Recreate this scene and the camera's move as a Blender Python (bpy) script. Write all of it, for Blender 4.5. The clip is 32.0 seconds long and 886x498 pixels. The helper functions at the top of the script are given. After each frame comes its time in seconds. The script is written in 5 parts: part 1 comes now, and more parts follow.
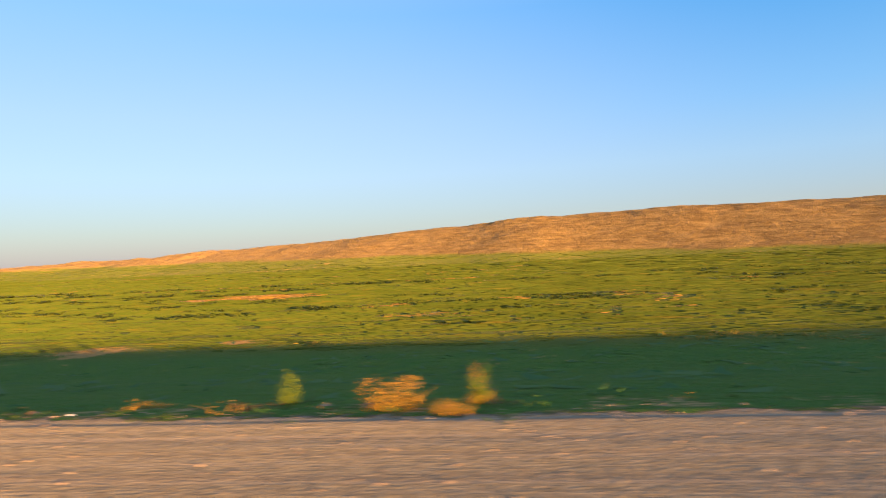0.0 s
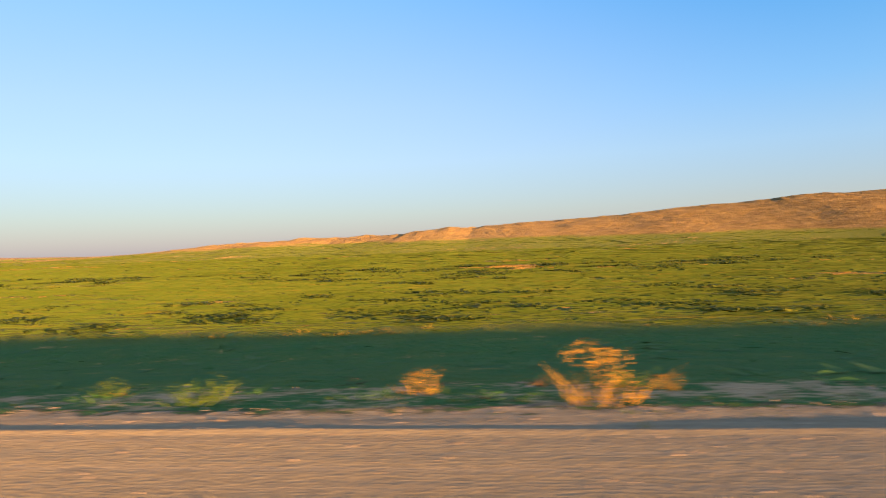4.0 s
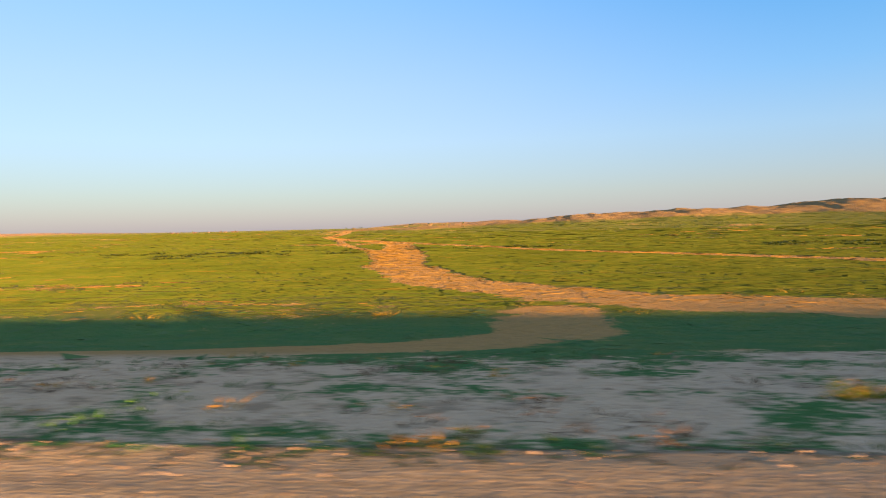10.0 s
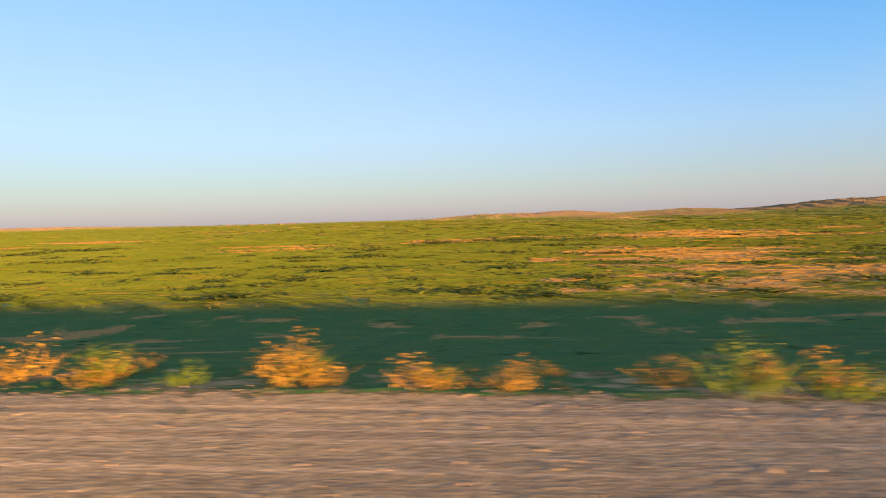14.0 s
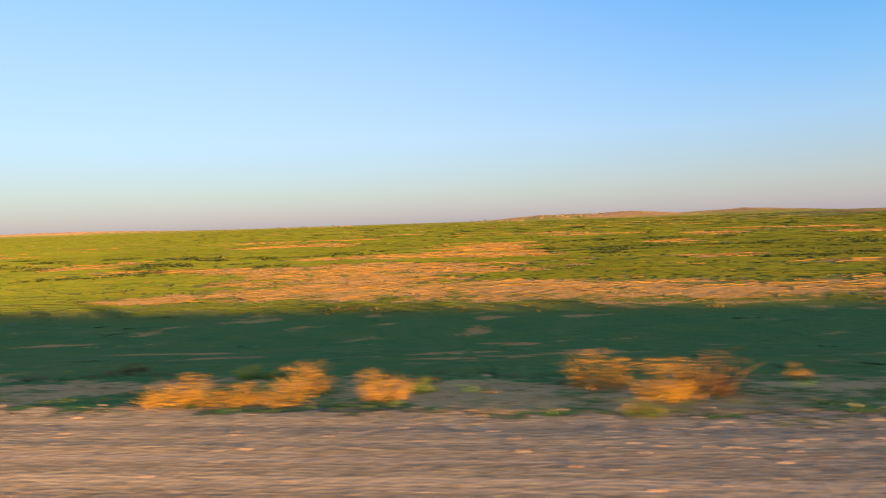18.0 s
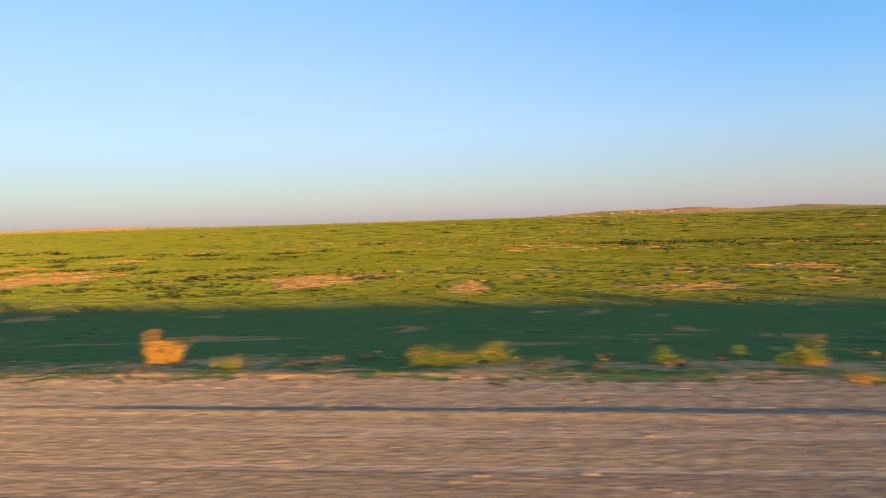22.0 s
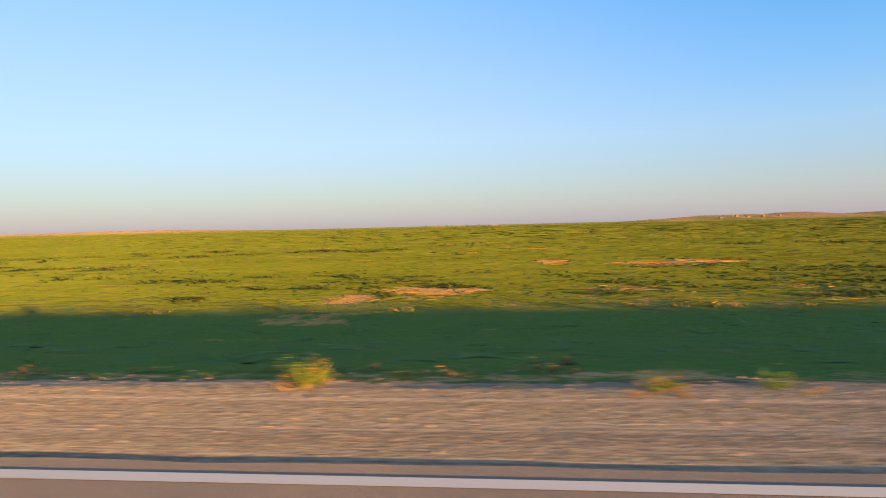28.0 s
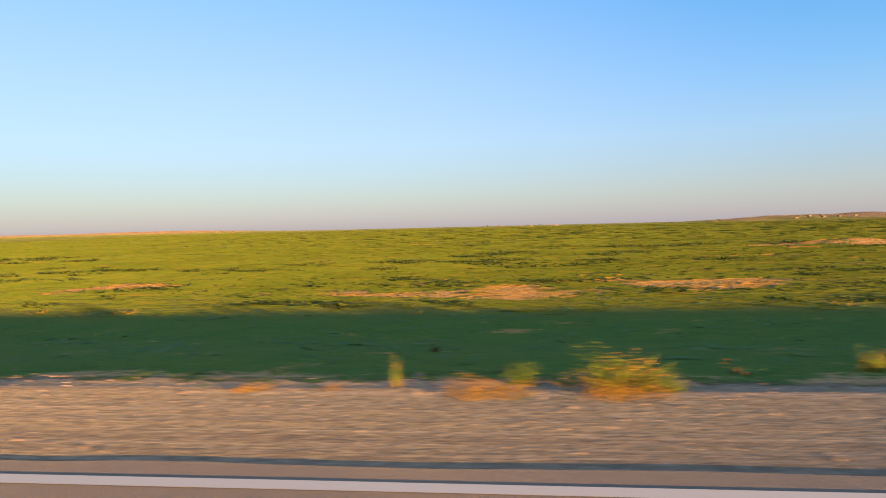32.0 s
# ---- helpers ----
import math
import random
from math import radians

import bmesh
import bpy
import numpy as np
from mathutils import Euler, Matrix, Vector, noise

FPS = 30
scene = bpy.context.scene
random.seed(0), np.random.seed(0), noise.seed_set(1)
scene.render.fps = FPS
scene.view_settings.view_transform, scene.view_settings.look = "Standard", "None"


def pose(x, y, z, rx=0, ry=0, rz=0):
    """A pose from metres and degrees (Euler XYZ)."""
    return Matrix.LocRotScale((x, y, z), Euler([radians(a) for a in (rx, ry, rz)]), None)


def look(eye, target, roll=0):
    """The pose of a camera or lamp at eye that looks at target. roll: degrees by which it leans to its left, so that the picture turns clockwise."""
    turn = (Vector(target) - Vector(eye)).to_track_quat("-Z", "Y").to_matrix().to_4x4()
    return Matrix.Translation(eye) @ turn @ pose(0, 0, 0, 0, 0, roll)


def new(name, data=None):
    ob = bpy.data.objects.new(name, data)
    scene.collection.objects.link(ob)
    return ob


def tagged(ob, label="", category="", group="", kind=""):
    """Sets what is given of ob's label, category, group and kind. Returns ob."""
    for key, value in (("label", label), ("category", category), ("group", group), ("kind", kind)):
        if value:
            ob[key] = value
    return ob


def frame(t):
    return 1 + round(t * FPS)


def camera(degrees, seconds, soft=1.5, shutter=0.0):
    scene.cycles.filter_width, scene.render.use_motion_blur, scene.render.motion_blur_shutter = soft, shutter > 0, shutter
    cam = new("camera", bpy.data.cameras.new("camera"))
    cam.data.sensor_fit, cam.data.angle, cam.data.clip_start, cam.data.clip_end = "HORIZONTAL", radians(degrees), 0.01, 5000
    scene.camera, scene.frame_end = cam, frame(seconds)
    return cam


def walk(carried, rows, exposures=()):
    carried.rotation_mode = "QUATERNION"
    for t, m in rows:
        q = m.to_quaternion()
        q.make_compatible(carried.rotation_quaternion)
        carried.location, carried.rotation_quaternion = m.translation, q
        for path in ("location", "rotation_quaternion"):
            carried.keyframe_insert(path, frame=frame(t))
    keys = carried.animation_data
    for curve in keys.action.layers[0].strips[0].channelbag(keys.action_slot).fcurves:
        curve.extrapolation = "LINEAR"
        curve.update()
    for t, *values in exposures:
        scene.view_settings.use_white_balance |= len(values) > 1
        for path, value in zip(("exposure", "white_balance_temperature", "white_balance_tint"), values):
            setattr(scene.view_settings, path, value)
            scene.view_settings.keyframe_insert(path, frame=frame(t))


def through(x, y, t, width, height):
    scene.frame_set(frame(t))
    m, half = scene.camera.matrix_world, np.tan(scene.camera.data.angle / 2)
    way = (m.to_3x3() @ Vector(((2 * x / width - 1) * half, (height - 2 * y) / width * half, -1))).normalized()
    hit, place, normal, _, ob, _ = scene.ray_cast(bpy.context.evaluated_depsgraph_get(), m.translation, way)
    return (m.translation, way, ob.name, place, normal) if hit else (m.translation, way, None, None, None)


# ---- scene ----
# The road runs along x; the car drives towards -x and looks out over the verge, along +y.
SPEED = 28.0          # metres a second
EYE = 1.15            # height of the lens over the road
cam = camera(70.0, 32.0, soft=1.0, shutter=0.085)

# seconds, offset towards the verge, pitch, roll, yaw
ROWS = (
    (0.0, 0.6, 0.70, 2.5, 6.5), (1.0, 0.6, 0.38, 2.45, 6.5), (2.0, 0.6, 0.06, 2.4, 6.5), (3.0, 0.6, -0.25, 2.25, 6.5), (3.5, 0.6, -0.33, 2.15, 6.5),
    (5.5, 0.6, -0.75, 1.8, 6.5), (6.0, 0.6, -0.91, 1.7, 6.5), (7.0, 0.6, -1.26, 1.65, 6.5), (8.0, 0.6, -1.49, 1.55, 6.5), (9.0, 0.6, -1.79, 1.35, 6.5),
    (10.0, 0.6, -2.07, 1.35, 6.5), (11.0, 0.6, -2.42, 1.48, 6.5), (12.0, 0.6, -2.60, 1.53, 6.5), (13.0, 0.6, -2.74, 1.5, 6.5), (13.5, 0.6, -2.86, 1.53, 6.5),
    (15.5, 0.6, -2.03, 1.8, 6.5), (16.0, 0.6, -2.14, 1.85, 6.5), (17.0, 0.6, -2.34, 1.88, 6.5), (18.0, 0.6, -2.43, 1.93, 6.5), (19.0, 0.6, -2.47, 2.0, 6.5),
    (20.0, 0.6, -2.55, 1.93, 6.5), (21.0, 0.6, -2.63, 1.86, 6.5), (22.0, 0.58, -2.64, 1.8, 6.5), (22.5, 0.48, -2.66, 1.75, 6.5), (23.0, 0.26, -2.62, 1.7, 6.5),
    (23.5, 0.12, -2.61, 1.65, 6.5), (24.0, 0.03, -2.57, 1.62, 6.5), (25.0, 0.0, -2.45, 1.57, 6.5), (25.5, 0.0, -2.41, 1.55, 6.5), (27.5, 0.0, -2.14, 1.42, 6.5),
    (28.0, 0.0, -2.12, 1.42, 6.5), (29.0, 0.0, -2.11, 1.45, 6.5), (30.0, 0.0, -2.11, 1.48, 6.5), (31.0, 0.0, -2.02, 1.42, 6.5), (32.0, 0.0, -1.99, 1.38, 6.5),
)
EXPOSURE = 1.5
walk(cam, [(t, pose(-SPEED * t, y, EYE, 90 + p, r, w)) for t, y, p, r, w in ROWS], [(0.0, EXPOSURE), (32.0, EXPOSURE)])

# ---- light ----
SUN_AZ = radians(135.0)      # clockwise from +y
SUN_EL = radians(3.75)
world = bpy.data.worlds.new("world")
scene.world = world
world.use_nodes = True
wn, wl = world.node_tree.nodes, world.node_tree.links
sky = wn.new("ShaderNodeTexSky")
sky.sky_type = "NISHITA"
sky.sun_disc = False
sky.sun_elevation, sky.sun_rotation = SUN_EL, SUN_AZ
sky.air_density, sky.dust_density, sky.ozone_density = 1.0, 0.6, 3.0


def sky_ramp(height, stops):
    q = wn.new("ShaderNodeValToRGB")
    wl.new(height, q.inputs[0])
    e = q.color_ramp.elements
    while len(e) < len(stops):
        e.new(0.5)
    for k, (at, col) in enumerate(stops):
        e[k].position, e[k].color = at, (*col, 1)
    return q.outputs[0]


# a hazy evening sky: dusty belt over the horizon, pale above it, deeper blue square to the sun
way = wn.new("ShaderNodeTexCoord").outputs["Generated"]
apart = wn.new("ShaderNodeSeparateXYZ")
wl.new(way, apart.inputs[0])
height = apart.outputs["Z"]
HAZE, BELT = (0.34, 0.335, 0.43), (0.38, 0.415, 0.49)
away = sky_ramp(height, ((0.0, HAZE), (0.05, BELT), (0.13, (0.41, 0.49, 0.66)), (0.21, (0.37, 0.475, 0.73)), (0.36, (0.22, 0.43, 0.78)), (0.6, (0.32, 0.44, 0.60)), (1.0, (0.60, 0.60, 0.60))))
aside = sky_ramp(height, ((0.0, HAZE), (0.05, (0.36, 0.385, 0.46)), (0.13, (0.30, 0.44, 0.65)), (0.21, (0.175, 0.395, 0.71)), (0.36, (0.035, 0.28, 0.67)), (0.6, (0.28, 0.42, 0.60)), (1.0, (0.60, 0.60, 0.60))))
dot = wn.new("ShaderNodeVectorMath")
dot.operation = "DOT_PRODUCT"
wl.new(way, dot.inputs[0])
dot.inputs[1].default_value = (-math.sin(SUN_AZ), -math.cos(SUN_AZ), 0)
turn = wn.new("ShaderNodeMapRange")
turn.interpolation_type = "SMOOTHSTEP"
wl.new(dot.outputs["Value"], turn.inputs[0])
turn.inputs[1].default_value, turn.inputs[2].default_value = 0.25, 0.95
blend = wn.new("ShaderNodeMix")
blend.data_type = "RGBA"
wl.new(turn.outputs[0], blend.inputs[0])
wl.new(aside, blend.inputs[6])
wl.new(away, blend.inputs[7])
sunward = wn.new("ShaderNodeMapRange")
sunward.interpolation_type = "SMOOTHSTEP"
wl.new(dot.outputs["Value"], sunward.inputs[0])
sunward.inputs[1].default_value, sunward.inputs[2].default_value = 0.0, -1.0
evening = sky_ramp(height, ((0.0, (1.0, 0.66, 0.36)), (0.2, (1.0, 0.80, 0.56)), (0.5, (0.75, 0.68, 0.60)), (1.0, (0.60, 0.60, 0.60))))
warm = wn.new("ShaderNodeMix")
warm.data_type = "RGBA"
wl.new(sunward.outputs[0], warm.inputs[0])
wl.new(blend.outputs[2], warm.inputs[6])
wl.new(evening, warm.inputs[7])
wl.new(warm.outputs[2], wn["Background"].inputs["Color"])
wn["Background"].inputs["Strength"].default_value = 0.345
glow = wn.new("ShaderNodeBackground")
glow.inputs["Strength"].default_value = 0.06
wl.new(sky.outputs[0], glow.inputs["Color"])
both = wn.new("ShaderNodeAddShader")
wl.new(wn["Background"].outputs[0], both.inputs[0])
wl.new(glow.outputs[0], both.inputs[1])
wl.new(both.outputs[0], wn["World Output"].inputs["Surface"])

sun_data = bpy.data.lights.new("sun", "SUN")
sun_data.energy, sun_data.angle, sun_data.color = 11.5, radians(0.53), (1.0, 0.43, 0.10)
sun = new("sun", sun_data)
sun_dir = Vector((math.sin(SUN_AZ) * math.cos(SUN_EL), math.cos(SUN_AZ) * math.cos(SUN_EL), math.sin(SUN_EL)))
sun.matrix_world = look(sun_dir * 50, (0, 0, 0))


# ---- materials ----
class Mat:
    """A small helper that strings shader nodes together."""

    def __init__(self, name, rough=0.9, spec=0.2, matt=0.0):
        self.m = bpy.data.materials.new(name)
        self.m.use_nodes = True
        self.n, self.l = self.m.node_tree.nodes, self.m.node_tree.links
        self.b = self.n["Principled BSDF"]
        self.b.inputs["Roughness"].default_value = rough
        self.b.inputs["Specular IOR Level"].default_value = spec
        self.b.inputs["Diffuse Roughness"].default_value = matt
        self.pos = self.n.new("ShaderNodeNewGeometry").outputs["Position"]

    def put(self, socket, v):
        if isinstance(v, bpy.types.NodeSocket):
            self.l.new(v, socket)
        else:
            socket.default_value = v

    def scaled(self, sx, sy, sz):
        q = self.n.new("ShaderNodeVectorMath")
        q.operation = "MULTIPLY"
        self.l.new(self.pos, q.inputs[0])
        q.inputs[1].default_value = (sx, sy, sz)
        return q.outputs[0]

    def noise(self, scale, detail=4, rough=0.6, vector=None, distort=0.0):
        q = self.n.new("ShaderNodeTexNoise")
        self.l.new(vector or self.pos, q.inputs["Vector"])
        q.inputs["Scale"].default_value, q.inputs["Detail"].default_value = scale, detail
        q.inputs["Roughness"].default_value, q.inputs["Distortion"].default_value = rough, distort
        return q.outputs["Fac"]

    def cells(self, scale, vector=None, out="Distance"):
        q = self.n.new("ShaderNodeTexVoronoi")
        self.l.new(vector or self.pos, q.inputs["Vector"])
        q.inputs["Scale"].default_value = scale
        return q.outputs[out]

    def step(self, v, lo, hi):
        q = self.n.new("ShaderNodeMapRange")
        q.interpolation_type = "SMOOTHSTEP"
        self.put(q.inputs["Value"], v)
        q.inputs["From Min"].default_value, q.inputs["From Max"].default_value = lo, hi
        return q.outputs[0]

    def calc(self, op, a, b=0.0):
        q = self.n.new("ShaderNodeMath")
        q.operation = op
        self.put(q.inputs[0], a)
        self.put(q.inputs[1], b)
        return q.outputs[0]

    def mix(self, f, a, b):
        q = self.n.new("ShaderNodeMix")
        q.data_type = "RGBA"
        self.put(q.inputs["Factor"], f)
        self.put(q.inputs[6], (*a, 1) if isinstance(a, tuple) else a)
        self.put(q.inputs[7], (*b, 1) if isinstance(b, tuple) else b)
        return q.outputs[2]

    def times(self, color, by):
        q = self.n.new("ShaderNodeVectorMath")
        q.operation = "MULTIPLY"
        self.l.new(color, q.inputs[0])
        q.inputs[1].default_value = by
        return q.outputs[0]

    def attr(self, name):
        q = self.n.new("ShaderNodeAttribute")
        q.attribute_name = name
        return q.outputs["Fac"]

    def random(self):
        return self.n.new("ShaderNodeObjectInfo").outputs["Random"]

    def island(self):
        return self.n.new("ShaderNodeNewGeometry").outputs["Random Per Island"]

    def bump(self, height, distance, strength=1.0, chain=None):
        q = self.n.new("ShaderNodeBump")
        q.inputs["Strength"].default_value, q.inputs["Distance"].default_value = strength, distance
        self.l.new(height, q.inputs["Height"])
        if chain:
            self.l.new(chain, q.inputs["Normal"])
        return q.outputs[0]

    def tilt(self, scale, slope, chain=None):
        """Normals leaning every way, as on clods, grit and matted blades too fine to build."""
        q = self.n.new("ShaderNodeTexNoise")
        self.l.new(self.pos, q.inputs["Vector"])
        q.inputs["Scale"].default_value, q.inputs["Detail"].default_value = scale, 2
        a, b, c, d = (self.n.new("ShaderNodeVectorMath") for _ in range(4))
        a.operation, b.operation, c.operation, d.operation = "SUBTRACT", "SCALE", "MULTIPLY", "ADD"
        self.l.new(q.outputs["Color"], a.inputs[0])
        a.inputs[1].default_value = (0.5, 0.5, 0.5)
        self.l.new(a.outputs[0], b.inputs[0])
        self.put(b.inputs["Scale"], slope)
        self.l.new(b.outputs[0], c.inputs[0])
        c.inputs[1].default_value = (1, 1, 0)
        self.l.new(c.outputs[0], d.inputs[0])
        self.l.new(chain or self.n.new("ShaderNodeNewGeometry").outputs["Normal"], d.inputs[1])
        e = self.n.new("ShaderNodeVectorMath")
        e.operation = "NORMALIZE"
        self.l.new(d.outputs[0], e.inputs[0])
        return e.outputs[0]

    def done(self, color, normal=None):
        self.put(self.b.inputs["Base Color"], (*color, 1) if isinstance(color, tuple) else color)
        if normal:
            self.l.new(normal, self.b.inputs["Normal"])
        return self.m


def ground_material():
    """Grass, bare soil, verge dirt, gravel and hill earth, mixed by what grows where; haze and sunlit tone painted in.
    """
    m = Mat("ground", 0.95, 0.1, 1.0)
    bare, shoulder, hill, dune = m.attr("bare"), m.attr("gravel"), m.attr("hill"), m.attr("dune")
    dust, plain, lush = m.attr("dust"), m.attr("plain"), m.attr("lush")
    fine, mid, wide = m.noise(9.0, 5, 0.7), m.noise(0.9, 5, 0.65), m.noise(0.05, 3)
    grass = m.mix(m.step(mid, 0.35, 0.65), (0.034, 0.128, 0.046), (0.062, 0.138, 0.044))
    grass = m.mix(m.calc("MULTIPLY", m.step(fine, 0.52, 0.75), 0.6), grass, (0.14, 0.145, 0.04))
    grass = m.mix(m.calc("MULTIPLY", m.step(wide, 0.4, 0.65), 0.35), grass, (0.045, 0.14, 0.038))
    grass = m.mix(m.calc("MULTIPLY", lush, 0.7), grass, m.mix(mid, (0.040, 0.132, 0.020), (0.075, 0.152, 0.022)))
    # past the bank's shadow the grass is painted yellower, as sunlit
    grass = m.mix(m.calc("MULTIPLY", plain, 0.95), grass, m.mix(mid, (0.075, 0.112, 0.018), (0.105, 0.126, 0.024)))
    gravel = m.calc("ADD", shoulder, m.calc("MULTIPLY", m.calc("SUBTRACT", m.noise(3.5, 5, 0.7), 0.5), 1.5))
    gravel = m.calc("MULTIPLY", m.step(m.calc("ADD", gravel, m.calc("MULTIPLY", m.calc("SUBTRACT", fine, 0.5), 0.8)), 0.36, 0.58), m.step(shoulder, 0.0, 0.15))
    soil = m.mix(fine, (0.21, 0.150, 0.062), (0.35, 0.258, 0.112))
    soil = m.mix(m.calc("MULTIPLY", m.step(m.noise(2.6, 4, 0.7), 0.5, 0.62), 0.55), soil, (0.20, 0.17, 0.075))
    powder = m.mix(fine, (0.32, 0.280, 0.220), (0.52, 0.455, 0.365))
    powder = m.mix(m.calc("MULTIPLY", m.step(m.noise(2.2, 5, 0.75), 0.49, 0.63), 0.7), powder, (0.18, 0.155, 0.115))
    soil = m.mix(dust, soil, powder)
    edge = m.calc("ADD", bare, m.calc("MULTIPLY", m.calc("SUBTRACT", mid, 0.5), 1.9))
    edge = m.calc("ADD", edge, m.calc("MULTIPLY", m.calc("SUBTRACT", fine, 0.5), 1.1))
    open_soil = m.step(edge, 0.40, 0.62)
    col = m.mix(open_soil, grass, soil)
    earth = m.mix(m.step(m.noise(0.16, 6, 0.72), 0.30, 0.70), (0.115, 0.088, 0.039), (0.225, 0.177, 0.082))
    # dark dashes: scrub, and shade under ledges painted into the earth
    earth = m.mix(m.calc("MULTIPLY", m.step(m.noise(0.5, 5, 0.7, m.scaled(0.22, 0.5, 5.0)), 0.50, 0.64), 0.7), earth, (0.082, 0.064, 0.025))
    earth = m.mix(dune, earth, m.mix(m.noise(0.3, 5, 0.7), (0.19, 0.150, 0.076), (0.29, 0.228, 0.120)))
    # far hills are greyed in the colour itself, standing in for haze
    earth = m.mix(m.attr("haze_tint"), earth, m.mix(m.noise(0.02, 3), (0.125, 0.105, 0.090), (0.175, 0.145, 0.120)))
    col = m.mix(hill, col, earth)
    stone = m.cells(28.0)
    grit = m.mix(m.cells(28.0, out="Color"), (0.122, 0.104, 0.072), (0.31, 0.264, 0.182))
    grit = m.mix(m.calc("MULTIPLY", m.step(m.noise(1.2, 3), 0.35, 0.7), 0.4), grit, (0.205, 0.175, 0.122))
    lanes = m.noise(1.0, 3, 0.6, m.scaled(0.05, 4.0, 1.0))
    grit = m.mix(m.calc("MULTIPLY", m.step(lanes, 0.45, 0.65), 0.5), grit, (0.135, 0.112, 0.092))
    pale = m.noise(1.0, 3, 0.6, m.scaled(0.10, 9.0, 1.0))
    grit = m.mix(m.calc("MULTIPLY", m.step(pale, 0.5, 0.66), 0.55), grit, (0.36, 0.30, 0.225))
    spots = m.noise(16.0, 3, 0.7)
    grit = m.mix(m.calc("MULTIPLY", m.step(spots, 0.54, 0.64), 0.6), grit, (0.38, 0.315, 0.23))
    grit = m.mix(m.calc("MULTIPLY", m.step(m.noise(12.0, 3, 0.7, m.scaled(1.0, 1.3, 1.0)), 0.53, 0.64), 0.55), grit, (0.075, 0.066, 0.052))
    grit = m.mix(m.calc("MULTIPLY", dust, 0.75), grit, m.mix(m.noise(26.0, 4, 0.7), (0.20, 0.160, 0.098), (0.33, 0.262, 0.160)))
    col = m.mix(gravel, col, m.times(grit, (0.665, 0.775, 0.965)))
    rough = m.calc("ADD", m.noise(3.0, 4, 0.6), m.calc("MULTIPLY", m.noise(22.0, 3, 0.6), 0.30))
    n = m.bump(m.calc("MULTIPLY", rough, m.calc("SUBTRACT", 1.0, m.calc("MULTIPLY", gravel, 0.97))), 0.20, 1.0)
    big = m.calc("MULTIPLY", m.calc("ADD", m.noise(0.22, 7, 0.68, distort=0.8), m.calc("MULTIPLY", m.cells(0.4), 0.12)), hill)
    n = m.bump(big, 2.0, 0.9, n)
    n = m.bump(m.calc("MULTIPLY", stone, gravel), 0.010, 0.4, n)
    lean = m.calc("ADD", 2.2, m.calc("MULTIPLY", open_soil, -0.4))
    lean = m.calc("ADD", lean, m.calc("MULTIPLY", m.calc("SUBTRACT", 2.6, lean), hill))
    lean = m.calc("MULTIPLY", lean, m.calc("SUBTRACT", 1.0, gravel))
    return m.done(col, m.tilt(75.0, m.calc("MULTIPLY", gravel, 0.40), m.tilt(24.0, lean, n)))


def asphalt_material():
    m = Mat("asphalt", 0.85, 0.3, 0.8)
    grain = m.cells(160.0)
    col = m.mix(m.noise(60, 3), (0.088, 0.092, 0.096), (0.145, 0.149, 0.152))
    col = m.mix(m.calc("MULTIPLY", m.step(m.noise(0.7, 4), 0.45, 0.7), 0.5), col, (0.165, 0.155, 0.142))
    return m.done(col, m.bump(grain, 0.004, 0.8))


def line_material():
    m = Mat("line_paint", 0.7, 0.3)
    col = m.mix(m.step(m.noise(9, 5, 0.7), 0.62, 0.78), (0.41, 0.42, 0.42), (0.18, 0.165, 0.15))
    return m.done(col)


def plant_material(name, low, high, through=0.25, tip=None):
    """Leaves or stalks that let some light through; colour differs from plant to plant and blade to blade."""
    m = Mat(name, 0.75, 0.15)
    col = m.mix(m.island(), low, high)
    if tip:
        col = m.mix(m.calc("MULTIPLY", m.step(m.noise(14.0, 2), 0.5, 0.7), 0.7), col, tip)
    m.done(col)
    leak = m.n.new("ShaderNodeBsdfTranslucent")
    m.l.new(col, leak.inputs["Color"])
    join = m.n.new("ShaderNodeMixShader")
    join.inputs[0].default_value = through
    m.l.new(m.b.outputs[0], join.inputs[1])
    m.l.new(leak.outputs[0], join.inputs[2])
    m.l.new(join.outputs[0], m.n["Material Output"].inputs["Surface"])
    return m.m


def meadow_material():
    """Short standing grass, greener and drier by turns."""
    m = Mat("meadow_grass", 0.8, 0.1, 1.0)
    wide, mid, fine = m.noise(0.06, 4), m.noise(0.7, 4, 0.65), m.noise(11.0, 3, 0.7)
    col = m.mix(m.step(mid, 0.35, 0.65), (0.041, 0.081, 0.014), (0.060, 0.093, 0.017))
    col = m.mix(m.calc("MULTIPLY", m.step(fine, 0.5, 0.75), 0.4), col, (0.098, 0.098, 0.014))
    col = m.mix(m.calc("MULTIPLY", m.step(wide, 0.42, 0.66), 0.5), col, (0.034, 0.062, 0.007))
    dark = m.noise(0.55, 4, 0.7, m.scaled(0.5, 1.0, 1.0))
    col = m.mix(m.calc("MULTIPLY", m.step(dark, 0.52, 0.64), 0.3), col, (0.026, 0.052, 0.007))
    dry = m.noise(0.8, 4, 0.7, m.scaled(0.3, 1.0, 1.0))
    col = m.mix(m.calc("MULTIPLY", m.step(dry, 0.56, 0.68), 0.45), col, (0.105, 0.088, 0.020))
    m.done(col)
    leak = m.n.new("ShaderNodeBsdfTranslucent")
    m.l.new(col, leak.inputs["Color"])
    join = m.n.new("ShaderNodeMixShader")
    join.inputs[0].default_value = 0.2
    m.l.new(m.b.outputs[0], join.inputs[1])
    m.l.new(leak.outputs[0], join.inputs[2])
    m.l.new(join.outputs[0], m.n["Material Output"].inputs["Surface"])
    return m.m


